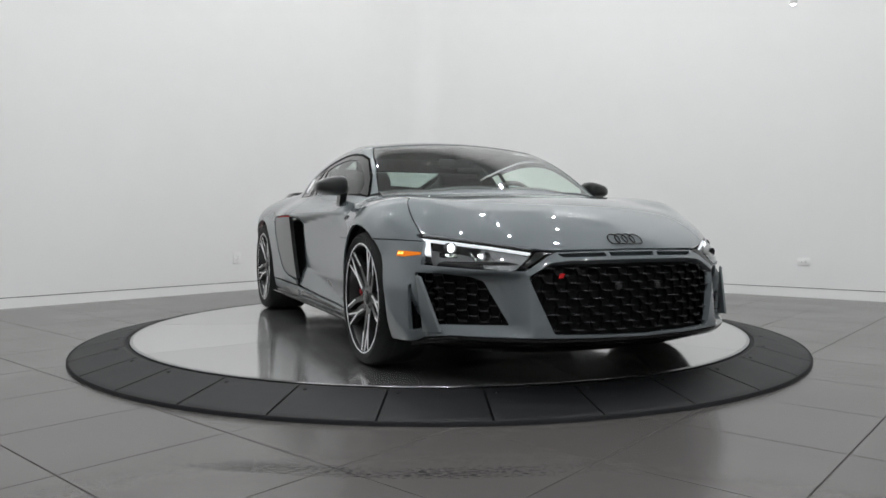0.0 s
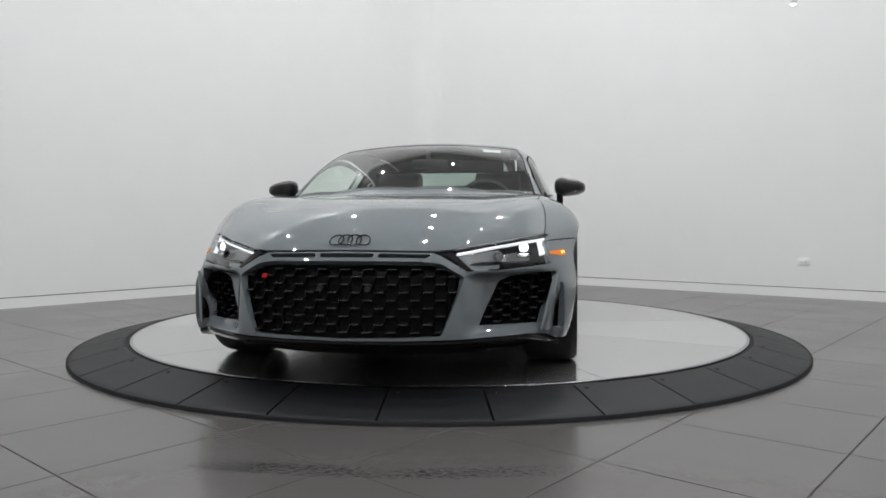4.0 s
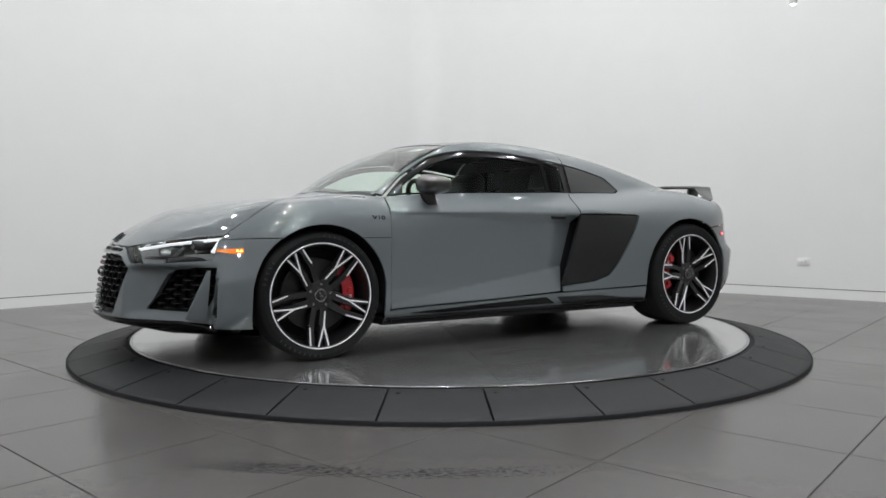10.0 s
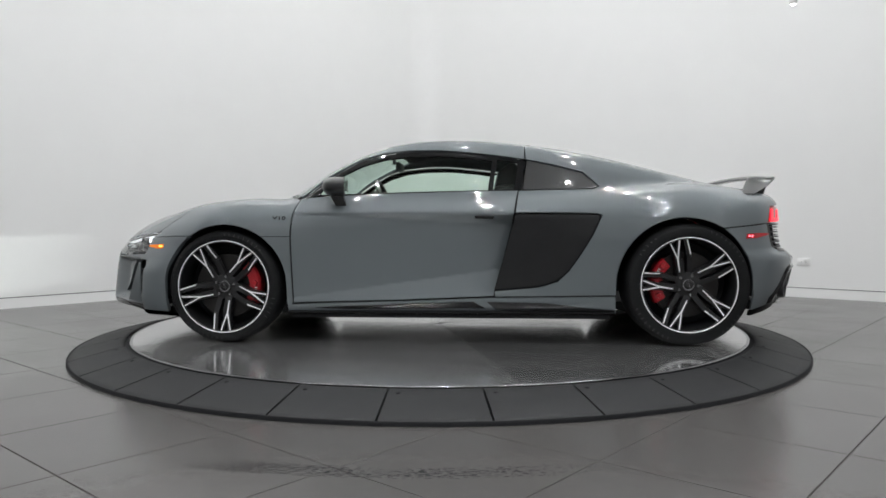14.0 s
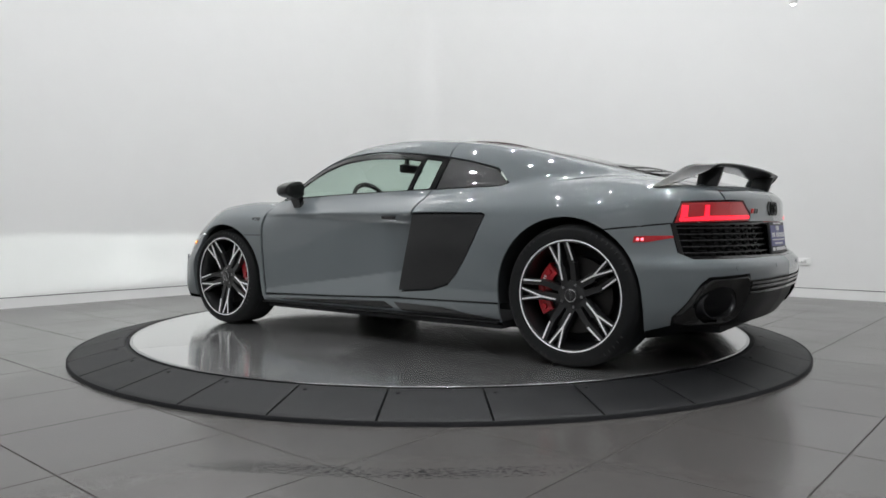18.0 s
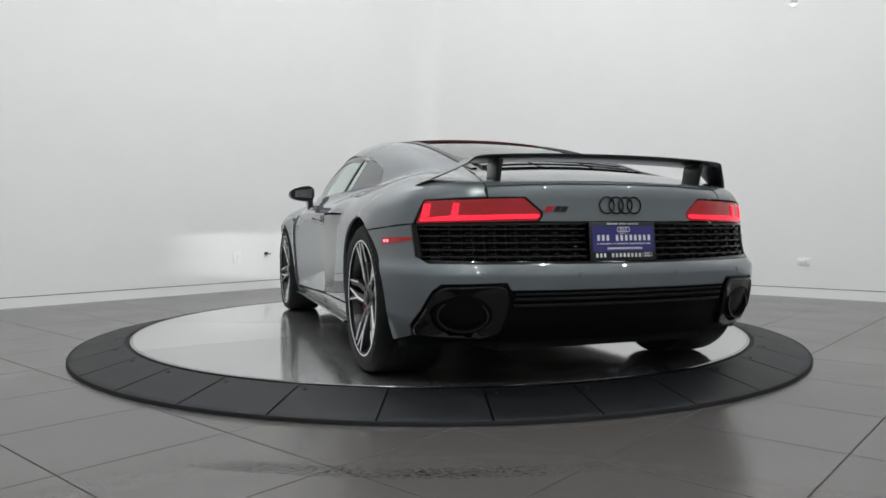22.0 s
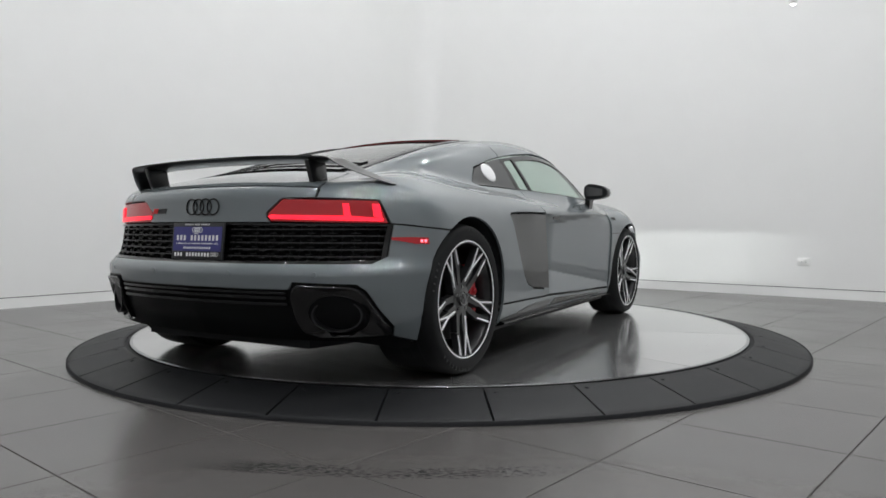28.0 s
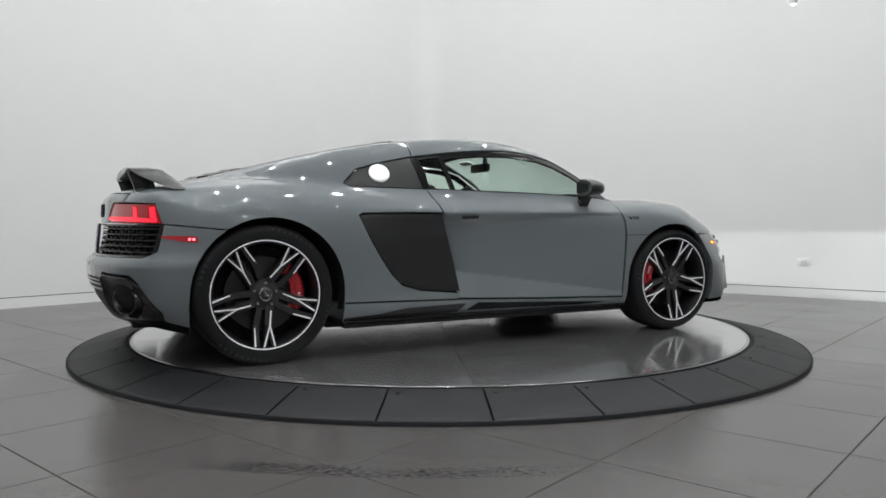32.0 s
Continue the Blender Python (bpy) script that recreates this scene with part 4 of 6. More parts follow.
        part("machined_edge", bm, M_RIMCUT, spoke, "bright machined spoke edge", smooth=False)
    bm = bmesh.new()
    lathe(bm, [(0.0005, -0.016), (0.028, -0.016), (0.033, -0.019), (0.036, -0.026), (0.072, -0.030), (0.078, -0.045), (0.06, -0.10)], 40, "y")
    hub = part("hub", bm, M_RIMBLACK, wheel)
    bm = bmesh.new()
    lathe(bm, [(0.026, -0.0155), (0.029, -0.0148), (0.031, -0.0165)], 40, "y")
    part("cap_ring", bm, M_CHROME, hub)
    bm = bmesh.new()
    for i in range(4):
        cx = (i - 1.5) * 0.0095
        tube(bm, [(cx + 0.0062 * math.cos(t * math.pi / 8), -0.0152, 0.0062 * math.sin(t * math.pi / 8)) for t in range(16)], 0.0011, 5, closed=True)
    part("cap_emblem", bm, M_CHROME, hub, "four linked rings on the hub cap")
    for i in range(5):
        bm = bmesh.new()
        bolt_m = Matrix.Translation(polar(0.056, 72 * i + 40, -0.03)) @ Matrix.Rotation(radians(-90), 4, "X")
        bmesh.ops.create_cone(bm, cap_ends=True, segments=6, radius1=0.009, radius2=0.008, depth=0.014, matrix=bolt_m)
        part("wheel_bolt", bm, M_CHROME, hub, smooth=False)
    # brake disc and caliper do not belong to the wheel
    bm = bmesh.new()
    lathe(bm, [(0.09, -0.085), (0.185, -0.085), (0.188, -0.088), (0.188, -0.115), (0.09, -0.115)], 64, "y")
    bd = part("brake_disc", bm, M_IRON, parent, "drilled iron brake disc")
    bd.matrix_basis = turn
    bm = bmesh.new()
    lathe(bm, [(0.02, -0.15), (0.236, -0.15), (0.236, -0.155), (0.02, -0.155)], 40, "y")
    part("splash_shield", bm, M_DARK, parent).matrix_basis = turn
    bm = bmesh.new()
    lathe(bm, [(0.136, -0.058), (0.150, -0.052), (0.170, -0.056), (0.190, -0.054), (0.202, -0.064), (0.206, -0.13), (0.136, -0.13)], 18, "y", 80, -40, close=True)
    bmesh.ops.holes_fill(bm, edges=bm.edges)
    cal = part("brake_caliper", bm, M_RED, parent, "red brake caliper")
    for t0 in (-30, 0, 30):
        bm = bmesh.new()
        bmesh.ops.create_cone(bm, cap_ends=True, segments=12, radius1=0.017, radius2=0.013, depth=0.014, matrix=Matrix.Translation(polar(0.170, t0, -0.050)) @ Matrix.Rotation(radians(-90), 4, "X"))
        part("piston_boss", bm, M_RED, cal)
    bm = bmesh.new()
    for t0 in (9, 13, 17, 21):
        p = Vector(polar(0.176, t0, -0.0515))
        add_box(bm, p.x, p.y, p.z, 0.012, 0.003, 0.007, Matrix.Rotation(radians(-t0), 4, "Y"))
    part("caliper_mark", bm, M_WHITE, cal, "small white bars on the caliper", smooth=False)["kind"] = "stuff"
    ang = 174 if x > 0 else 8                    # behind the front axle, ahead of the rear one
    if side < 0:
        ang = 180 - ang
    cal.matrix_basis = Matrix.Translation((x, y * side, z)) @ (Matrix() if side > 0 else Matrix.Rotation(math.pi, 4, "Z")) @ Matrix.Rotation(radians(-ang), 4, "Y")
    return wheel


build_front()
build_sides()
build_cabin()
build_rear()
build_floorpan()
for _s in (1, -1):
    build_wheel(CAR, 1.325, 0.925, 0.328, 0.245, 0.328, 54.5 if _s > 0 else 44, _s)
    build_wheel(CAR, -1.325, 0.940, 0.345, 0.305, 0.345, 74 if _s > 0 else 53, _s)


# ---- fittings on the car
def on_nose(ys, zs, off=0.0):
    ys, zs = np.asarray(ys, float), np.asarray(zs, float)
    p = cast(np.stack([np.full(len(ys), 1.15), ys, zs], 1), np.tile((1.0, 0, 0), (len(ys), 1)))
    return p + normals_at(p) * off


def on_tail(ys, zs, off=0.0):
    ys, zs = np.asarray(ys, float), np.asarray(zs, float)
    p = cast(np.stack([np.full(len(ys), -1.1), ys, zs], 1), np.tile((-1.0, 0, 0), (len(ys), 1)))
    return p + normals_at(p) * off


def on_side(xs, zs, off=0.0):
    xs, zs = np.asarray(xs, float), np.asarray(zs, float)
    p = cast(np.stack([xs, np.zeros(len(xs)), zs], 1), np.tile((0, 1.0, 0), (len(xs), 1)))
    return p + normals_at(p) * off


def on_top(xs, ys, off=0.0):
    xs, ys = np.asarray(xs, float), np.asarray(ys, float)
    p = cast(np.stack([xs, ys, np.full(len(xs), 0.6)], 1), np.tile((0, 0, 1.0), (len(xs), 1)))
    return p + normals_at(p) * off


def shelf(bm, a, b, deep, high, back):
    """A short bar from a to b with a face of that height; back: the direction of its depth."""
    a, b, back = Vector(a), Vector(b), Vector(back)
    up = Vector((0, 0, high / 2))
    front = [a - up, b - up, b + up, a + up]
    rear = [v + back * deep for v in front]
    f = [bm.verts.new(v) for v in front]
    r = [bm.verts.new(v) for v in rear]
    bm.faces.new(f)
    bm.faces.new(r[::-1])
    for i in range(4):
        j = (i + 1) % 4
        bm.faces.new((f[i], r[i], r[j], f[j]))


# lighter than the mesh: stands in for light caught on the bars' edges
M_BARS = material("bar_glint", (0.09, 0.09, 0.095), rough=0.25, metal=0.6)


def honeycomb(name, place, poly, col, row, bar, back, label, parent, lean=0.0, deep=0.03, bar_mat=None):
    """A moulded mesh of six-sided cells inside an outline given as (y, z)."""
    poly = np.array(poly)
    lo, hi = poly.min(0), poly.max(0)
    bm, bars = bmesh.new(), bmesh.new()
    ci = int((hi[0] - lo[0]) / col) + 3
    cj = int((hi[1] - lo[1]) / row) + 3
    cy, cz = (lo + hi) / 2
    segs = []
    for i in range(-ci, ci + 1):
        for j in range(-cj, cj + 1):
            y, z = cy + i * col, cz + j * row + (row / 2 if i % 2 else 0)
            h = bar / 2
            segs.append(((y - h, z), (y + h, z), 0.0036, 0.0))
            segs.append(((y + h, z), (y + col - h, z + row / 2), 0.003, -0.026))
            segs.append(((y + h, z), (y + col - h, z - row / 2), 0.003, -0.026))
    a = np.array([s[0] for s in segs])
    b = np.array([s[1] for s in segs])
    ok = inside(a, poly) & inside(b, poly)
    idx = np.nonzero(ok)[0]
    pa, pb = place(a[idx, 0], a[idx, 1], -0.012), place(b[idx, 0], b[idx, 1], -0.012)
    for k, p, q in zip(idx, pa, pb):
        o = Vector(back) * -segs[k][3]
        shelf(bm if segs[k][3] else bars, Vector(p) + o, Vector(q) + o, deep, segs[k][2], back)
    bmesh.ops.recalc_face_normals(bm, faces=bm.faces)
    bmesh.ops.recalc_face_normals(bars, faces=bars.faces)
    mesh = part(name, bm, M_DIFFUSER, parent, label, smooth=False)
    part("bar_lattice", bars, bar_mat or M_BLACK, mesh, smooth=False)["kind"] = "stuff"
    mesh["kind"] = "stuff"
    return mesh


def rings_emblem(name, place, width, mat, parent, r=0.0042):
    """Four linked plain rings; place maps (u, v) on the emblem's plane to the car."""
    d = width / 2.95
    made = []
    for i in range(4):
        cx = (i - 1.5) * (width - d) / 3
        bm = bmesh.new()
        pts = place([cx + d / 2 * math.cos(t * math.pi / 16) for t in range(32)], [d / 2 * math.sin(t * math.pi / 16) for t in range(32)])
        tube(bm, pts, r, 8, closed=True)
        made.append(part(name, bm, mat, parent, "plain dark ring" if i == 0 else ""))
    return made


def lettering(name, text, size, m, mat, parent, label):
    cu = bpy.data.curves.new(name, "FONT")
    cu.body, cu.size, cu.extrude = text, size, 0.0015
    cu.align_x, cu.align_y = "CENTER", "CENTER"
    tmp = bpy.data.objects.new(name, cu)
    scene.collection.objects.link(tmp)
    bpy.context.view_layer.update()
    me = bpy.data.meshes.new_from_object(tmp)
    scene.collection.objects.unlink(tmp)
    bpy.data.objects.remove(tmp)
    me.materials.clear()
    ob = link(name, me, mat, parent, label)
    ob.matrix_basis = m
    return ob


def frame_on(p, n, right):
    """A pose at p whose z is n and whose x is near right."""
    n = Vector(n).normalized()
    r = Vector(right)
    r = (r - n * r.dot(n)).normalized()
    u = n.cross(r)
    m = Matrix((r, u, n)).transposed().to_4x4()
    m.translation = Vector(p)
    return m


def front_fittings():
    honeycomb("grille_mesh", on_nose, [(-0.325, 0.540), (0.325, 0.540), (0.400, 0.530), (0.488, 0.475), (0.405, 0.226), (-0.405, 0.226), (-0.488, 0.475), (-0.400, 0.530)], 0.0490, 0.0640, 0.0385, (-1, 0, 0), "gloss black honeycomb grille", CAR, deep=0.035, bar_mat=M_BARS)
    for s in (1, -1):
        honeycomb("intake_mesh", on_nose, [(s * y, z) for y, z in [(0.842, 0.486), (0.775, 0.484), (0.60, 0.460), (0.52, 0.258), (0.795, 0.252), (0.812, 0.35)]], 0.036, 0.046, 0.029, (-0.8, -0.4 * s, 0), "gloss black honeycomb intake mesh", CAR, bar_mat=M_BARS)
        honeycomb("slot_mesh", on_nose, [(s * y, z) for y, z in [(0.872, 0.436), (0.852, 0.440), (0.798, 0.24), (0.874, 0.226)]], 0.030, 0.045, 0.024, (-0.6, -0.6 * s, 0), "small black intake mesh", CAR)
        # headlamp: housing, lens, light guide, lamp modules
        housing = skin("headlamp", "nose", HEADLAMP, M_HOUSING, CAR, off=-0.14, thick=0, side=s, gap=-0.01, label="headlamp with grey housing, lit low beam")
        # added panel: its grey stands in for sheen on the lens
        skin("lamp_panel", "nose", [("f", 0.620, 0.597), ("f", 0.57, 0.592), ("f", 0.452, 0.572), ("f", 0.525, 0.512), ("f", 0.60, 0.512), ("f", 0.630, 0.514)], M_PANEL, housing, off=-0.035, thick=0.01, side=s, gap=0, grid=0.02, label="added grey panel that stands in for the lens sheen")
        lens = skin("lens", "nose", HEADLAMP, M_CLEAR, housing, off=0.0, thick=0.004, side=s, gap=0.001, grid=0.02)
        skin("black_corner", "nose", LAMP_CORNER, M_BLACK, housing, off=-0.004, thick=0.004, side=s, gap=0.003)
        skin("light_guide", "nose", [("f", 0.797, 0.635), ("f", 0.70, 0.622), ("f", 0.582, 0.603), ("f", 0.445, 0.578), ("f", 0.46, 0.573), ("f", 0.60, 0.598), ("f", 0.772, 0.623), ("f", 0.786, 0.560), ("f", 0.802, 0.560)], M_DRL, housing, off=-0.016, thick=0.015, side=s, gap=0.0012, grid=0.015, label="white daytime light guide")
        for yy, zz, rr, sink, mat, nm in ((0.700, 0.586, 0.0205, 0.055, M_BEAM, "beam_lamp"), (0.605, 0.553, 0.017, 0.035, M_REFLECTOR, "lamp_module")):
            p = on_nose([yy], [zz], 0.0)[0]
            p[0] -= sink
            bm = bmesh.new()
            bmesh.ops.create_cone(bm, cap_ends=True, segments=20, radius1=rr * 0.9, radius2=rr, depth=0.02)
            lamp = part(nm, bm, mat, housing)
            lamp.matrix_basis = frame_on((p[0], p[1] * s, p[2]), (1, 0.1 * s, 0), (0, 1, 0))
            bm = bmesh.new()
            lathe(bm, [(rr, -0.01), (rr * 1.02, 0.034), (rr * 1.08, 0.035), (rr * 1.10, -0.012)], 24)
            bez = part("lamp_bezel", bm, M_TRIMBLACK, housing)
            bez.matrix_basis = frame_on((p[0], p[1] * s, p[2]), (1, 0.1 * s, 0), (0, 1, 0))
        # the slit that throws the dipped beam, under a visor that cuts it off level
        p = on_nose([0.70], [0.56], 0)[0]
        bm = bmesh.new()
        bm.faces.new([bm.verts.new((p[0] - 0.116, p[1] * s + e, h)) for e, h in ((-0.013, 0.5584), (0.013, 0.5584), (0.013, 0.5606), (-0.013, 0.5606))])
        part("beam_slit", bm, M_BEAMSLIT, housing, smooth=False)
        bm = bmesh.new()
        add_box(bm, p[0] - 0.085, p[1] * s, 0.5612, 0.075, 0.056, 0.0016)
        add_box(bm, p[0] - 0.085, p[1] * s, 0.5440, 0.075, 0.056, 0.0016)
        add_box(bm, p[0] - 0.090, (p[1] - 0.028) * s, 0.5535, 0.065, 0.0016, 0.020)
        add_box(bm, p[0] - 0.090, (p[1] + 0.028) * s, 0.5535, 0.065, 0.0016, 0.020)
        add_box(bm, p[0] - 0.1225, p[1] * s, 0.5535, 0.0016, 0.056, 0.020)
        part("beam_visor", bm, M_SOOT, housing, smooth=False)
        bm = bmesh.new()
        for k in range(3):
            p0, p1 = on_nose([0.600 + 0.028 * k, 0.585 + 0.028 * k], [0.585, 0.525], -0.035)
            shelf(bm, (p0[0], p0[1] * s, p0[2]), (p1[0], p1[1] * s, p1[2]), 0.02, 0.01, (-1, 0, 0))
        bmesh.ops.recalc_face_normals(bm, faces=bm.faces)
        part("lamp_fin", bm, M_CHROME, housing, smooth=False)
        # upright fin between the wide intake and the narrow slot
        bm = bmesh.new()
        tri = [Vector((1.962, 0.786, 0.236)), Vector((1.868, 0.826, 0.226)), Vector((1.852, 0.852, 0.470)), Vector((1.868, 0.842, 0.466))]
        for off in (0.0, -0.014):
            for v in tri:
                bm.verts.new((v.x, s * (v.y + off), v.z))
        bm.verts.ensure_lookup_table()
        a = bm.verts[:]
        bm.faces.new(a[:4])
        bm.faces.new(a[:3:-1])
        for k in range(4):
            bm.faces.new((a[k], a[k + 4], a[(k + 1) % 4 + 4], a[(k + 1) % 4]))
        bmesh.ops.recalc_face_normals(bm, faces=bm.faces)
        bmesh.ops.bevel(bm, geom=list(bm.edges), offset=0.004, segments=2, affect="EDGES", profile=0.5)
        part("bumper_fin", bm, M_PAINT, CAR)
        # amber side marker
        mk = skin("side_marker", "length", [(1.700, 0.572), (1.702, 0.548), (1.745, 0.546), (1.815, 0.556), (1.812, 0.566)], M_AMBER, CAR, off=0.003, thick=0.004, side=s, gap=0, grid=0.012, label="amber side marker, lit")
        for x0 in (1.706, 1.722):
            skin("marker_bulb", "length", [(x0, 0.565), (x0, 0.556), (x0 + 0.010, 0.555), (x0 + 0.010, 0.565)], M_AMBER_ON, mk, off=0.004, thick=0.004, side=s, gap=0, grid=0.01)
    # black lip under the bumper
    ys = np.linspace(-0.86, 0.86, 49)
    bm = bmesh.new()
    rows = []
    up = on_nose(np.abs(ys), np.full(49, 0.185), -0.006)
    for y, p in zip(ys, up):
        sgn = 1 if y >= 0 else -1
        drop = 0.034 * ramp(0.735, 0.825, abs(y))
        q = Vector((p[0], p[1] * sgn, 0))
        inn = Vector((q.x - 0.22, q.y * 0.9, 0))
        rows.append([bm.verts.new((q.x - 0.012, q.y, 0.228 - drop)), bm.verts.new((q.x + 0.007, q.y, 0.219 - drop)), bm.verts.new((q.x + 0.007, q.y, 0.209 - drop)), bm.verts.new((q.x - 0.015, q.y, 0.192 - drop)), bm.verts.new((inn.x, inn.y, 0.130)), bm.verts.new((inn.x, inn.y, 0.20))])
    for a, b in zip(rows, rows[1:]):
        for k in range(6):
            bm.faces.new((a[k], a[(k + 1) % 6], b[(k + 1) % 6], b[k]))
    bmesh.ops.recalc_face_normals(bm, faces=bm.faces)
    part("front_lip", bm, M_BLACK, CAR, "gloss black front lip")
    # emblem and small badge
    def nose_place(u, v):
        u, v = np.asarray(u), np.asarray(v)
        return on_top(2.160 + v * 0.85, u, 0.005)
    rings_emblem("emblem_ring", nose_place, 0.172, M_BLACK, CAR, 0.0027)
    p = on_nose([0.335, 0.375], [0.483, 0.483], -0.006)
    bm = bmesh.new()
    c0 = Vector((p[:, 0].mean(), -p[:, 1].mean(), 0.476))
    prism(bm, [(c0.y - 0.013, c0.z - 0.009), (c0.y + 0.007, c0.z - 0.009), (c0.y + 0.013, c0.z + 0.009), (c0.y - 0.007, c0.z + 0.009)], "x", c0.x, c0.x + 0.006)
    part("grille_badge", bm, M_REDBADGE, CAR, "small red slanted badge", smooth=False)
    for yy in (-0.10, 0.10):
        p = on_nose([abs(yy)], [0.43], -0.012)[0]
        bm = bmesh.new()
        bmesh.ops.create_cone(bm, cap_ends=True, segments=6, radius1=0.016, radius2=0.014, depth=0.012)
        o = part("sensor", bm, M_TRIMBLACK, CAR, smooth=False)
        o.matrix_basis = frame_on((p[0], yy, p[2]), (1, 0, 0), (0, 1, 0))


def side_fittings():
    for s in (1, -1):
        # wing mirror: pod, foot and glass
        bm = bmesh.new()
        bmesh.ops.create_uvsphere(bm, u_segments=32, v_segments=20, radius=1)
        for v in bm.verts:
            x, y, z = [math.copysign(abs(c) ** 0.72, c) for c in v.co]
            k = 1.0 - 0.42 * (y + 1) / 2
            v.co = Vector((max(0.088 * x, -0.040) - 0.014 * (y + 1), s * 0.092 * y, 0.066 * z * k - 0.004 * (y + 1)))
        bmesh.ops.recalc_face_normals(bm, faces=bm.faces)
        pod = part("wing_mirror", bm, M_CARBON, CAR, "gloss dark wing mirror")
        pod.matrix_basis = Matrix.Translation((0.672, 0.900 * s, 0.910)) @ (Matrix() if s > 0 else Matrix.Rotation(0, 4, "Z"))
        bm = bmesh.new()
        prism(bm, [(s * -0.066, -0.034), (s * 0.058, -0.028), (s * 0.070, -0.010), (s * 0.062, 0.014), (s * -0.066, 0.036)], "x", -0.062, -0.055)
        part("mirror_glass", bm, M_CHROME, pod)
        bm = bmesh.new()
        prism(bm, [(0.045, -0.045), (-0.035, -0.045), (-0.055, -0.115), (0.005, -0.115)], "y", -0.060 * s - 0.018, -0.060 * s + 0.020)
        part("mirror_foot", bm, M_BLACK, pod)
        # door handle slot
        skin("door_handle", "length", [(-0.130, 0.733), (-0.240, 0.731), (-0.235, 0.715), (-0.135, 0.718)], M_BLACK, CAR, off=0.0015, thick=0.004, side=s, gap=0, grid=0.01, label="black flush door handle")
        # engine badge on the fender
        p = on_side([1.0], [0.722], 0.002)[0]
        n = normals_at(np.array([p]))[0]
        lettering("fender_badge", "V10", 0.042, frame_on((p[0], p[1] * s, p[2]), (n[0], n[1] * s, n[2]), (-s, 0, 0)) @ Matrix.Diagonal((1.15, 0.8, 1, 1)), M_BLACK, CAR, "black V10 badge")
        # black side skirt with a blade along it
        bm = bmesh.new()
        xs = np.linspace(0.95, -0.92, 40)
        pts = on_side(xs, np.full(40, 0.22), 0.0)
        rows = []
        for x, p in zip(xs, pts):
            e = 0.020 * (0.4 + 0.6 * float(ramp(0.95, 0.2, x)))
            zz = 0.182 + 0.006 * float(ramp(0.3, -0.9, x))
            rows.append([bm.verts.new((x, s * (p[1] - 0.03), zz + 0.012)), bm.verts.new((x, s * (p[1] + e), zz)), bm.verts.new((x, s * (p[1] + e), zz - 0.008)), bm.verts.new((x, s * (p[1] - 0.04), zz - 0.025))])
        for a, b in zip(rows, rows[1:]):
            for k in range(4):
                bm.faces.new((a[k], a[(k + 1) % 4], b[(k + 1) % 4], b[k]))
        bm.faces.new(rows[0])
        bm.faces.new(rows[-1])
        bmesh.ops.recalc_face_normals(bm, faces=bm.faces)
        part("side_skirt", bm, M_BLACK, CAR, "gloss black side skirt")
        skin("sill_insert", "length", [(0.80, 0.204), (-0.12, 0.244), (-0.19, 0.205), (0.60, 0.196)], M_BLACK, CAR, off=0.003, thick=0.004, side=s, gap=0, grid=0.03)
        skin("skirt_fin", "length", [(-0.20, 0.243), (-0.55, 0.238), (-0.72, 0.215), (-0.92, 0.200), (-0.92, 0.19), (-0.25, 0.198)], M_CARBON, CAR, off=0.004, thick=0.01, side=s, gap=0, grid=0.03)
        skin("fender_seam", "length", [(0.936, 0.6195), (1.11, 0.6195), (1.11, 0.6155), (0.936, 0.6155)], M_DARK, CAR, off=0.0008, thick=0, side=s, gap=0, grid=0.03)
        mk = skin("rear_marker", "length", [(-1.640, 0.632), (-1.636, 0.604), (-1.700, 0.606), (-1.790, 0.624), (-1.790, 0.634)], M_REDLENS, CAR, off=0.003, thick=0.004, side=s, gap=0, grid=0.012, label="red side marker, lit")
        for x0 in (-1.650, -1.668):
            skin("marker_bulb", "length", [(x0, 0.624), (x0, 0.613), (x0 - 0.011, 0.613), (x0 - 0.011, 0.624)], M_REDSPOT, mk, off=0.004, thick=0.004, side=s, gap=0, grid=0.01)
    # metal filler cap on the right-hand panel
    p = on_side([-0.642], [0.972], 0.0)[0]
    n = normals_at(np.array([p]))[0]
    bm = bmesh.new()
    lathe(bm, [(0.0005, 0.004), (0.046, 0.004), (0.054, 0.003), (0.059, -0.001), (0.059, -0.012)], 48)
    cap = part("filler_cap", bm, M_WHITECAP, CAR, "round bright metal filler cap")
    cap.matrix_basis = frame_on((p[0], -p[1], p[2]), (n[0], -n[1], n[2]), (1, 0, 0))


M_WHITECAP = material("satin_metal", (0.85, 0.85, 0.86), rough=0.4, metal=0.35, grain=0.03, scale=60)


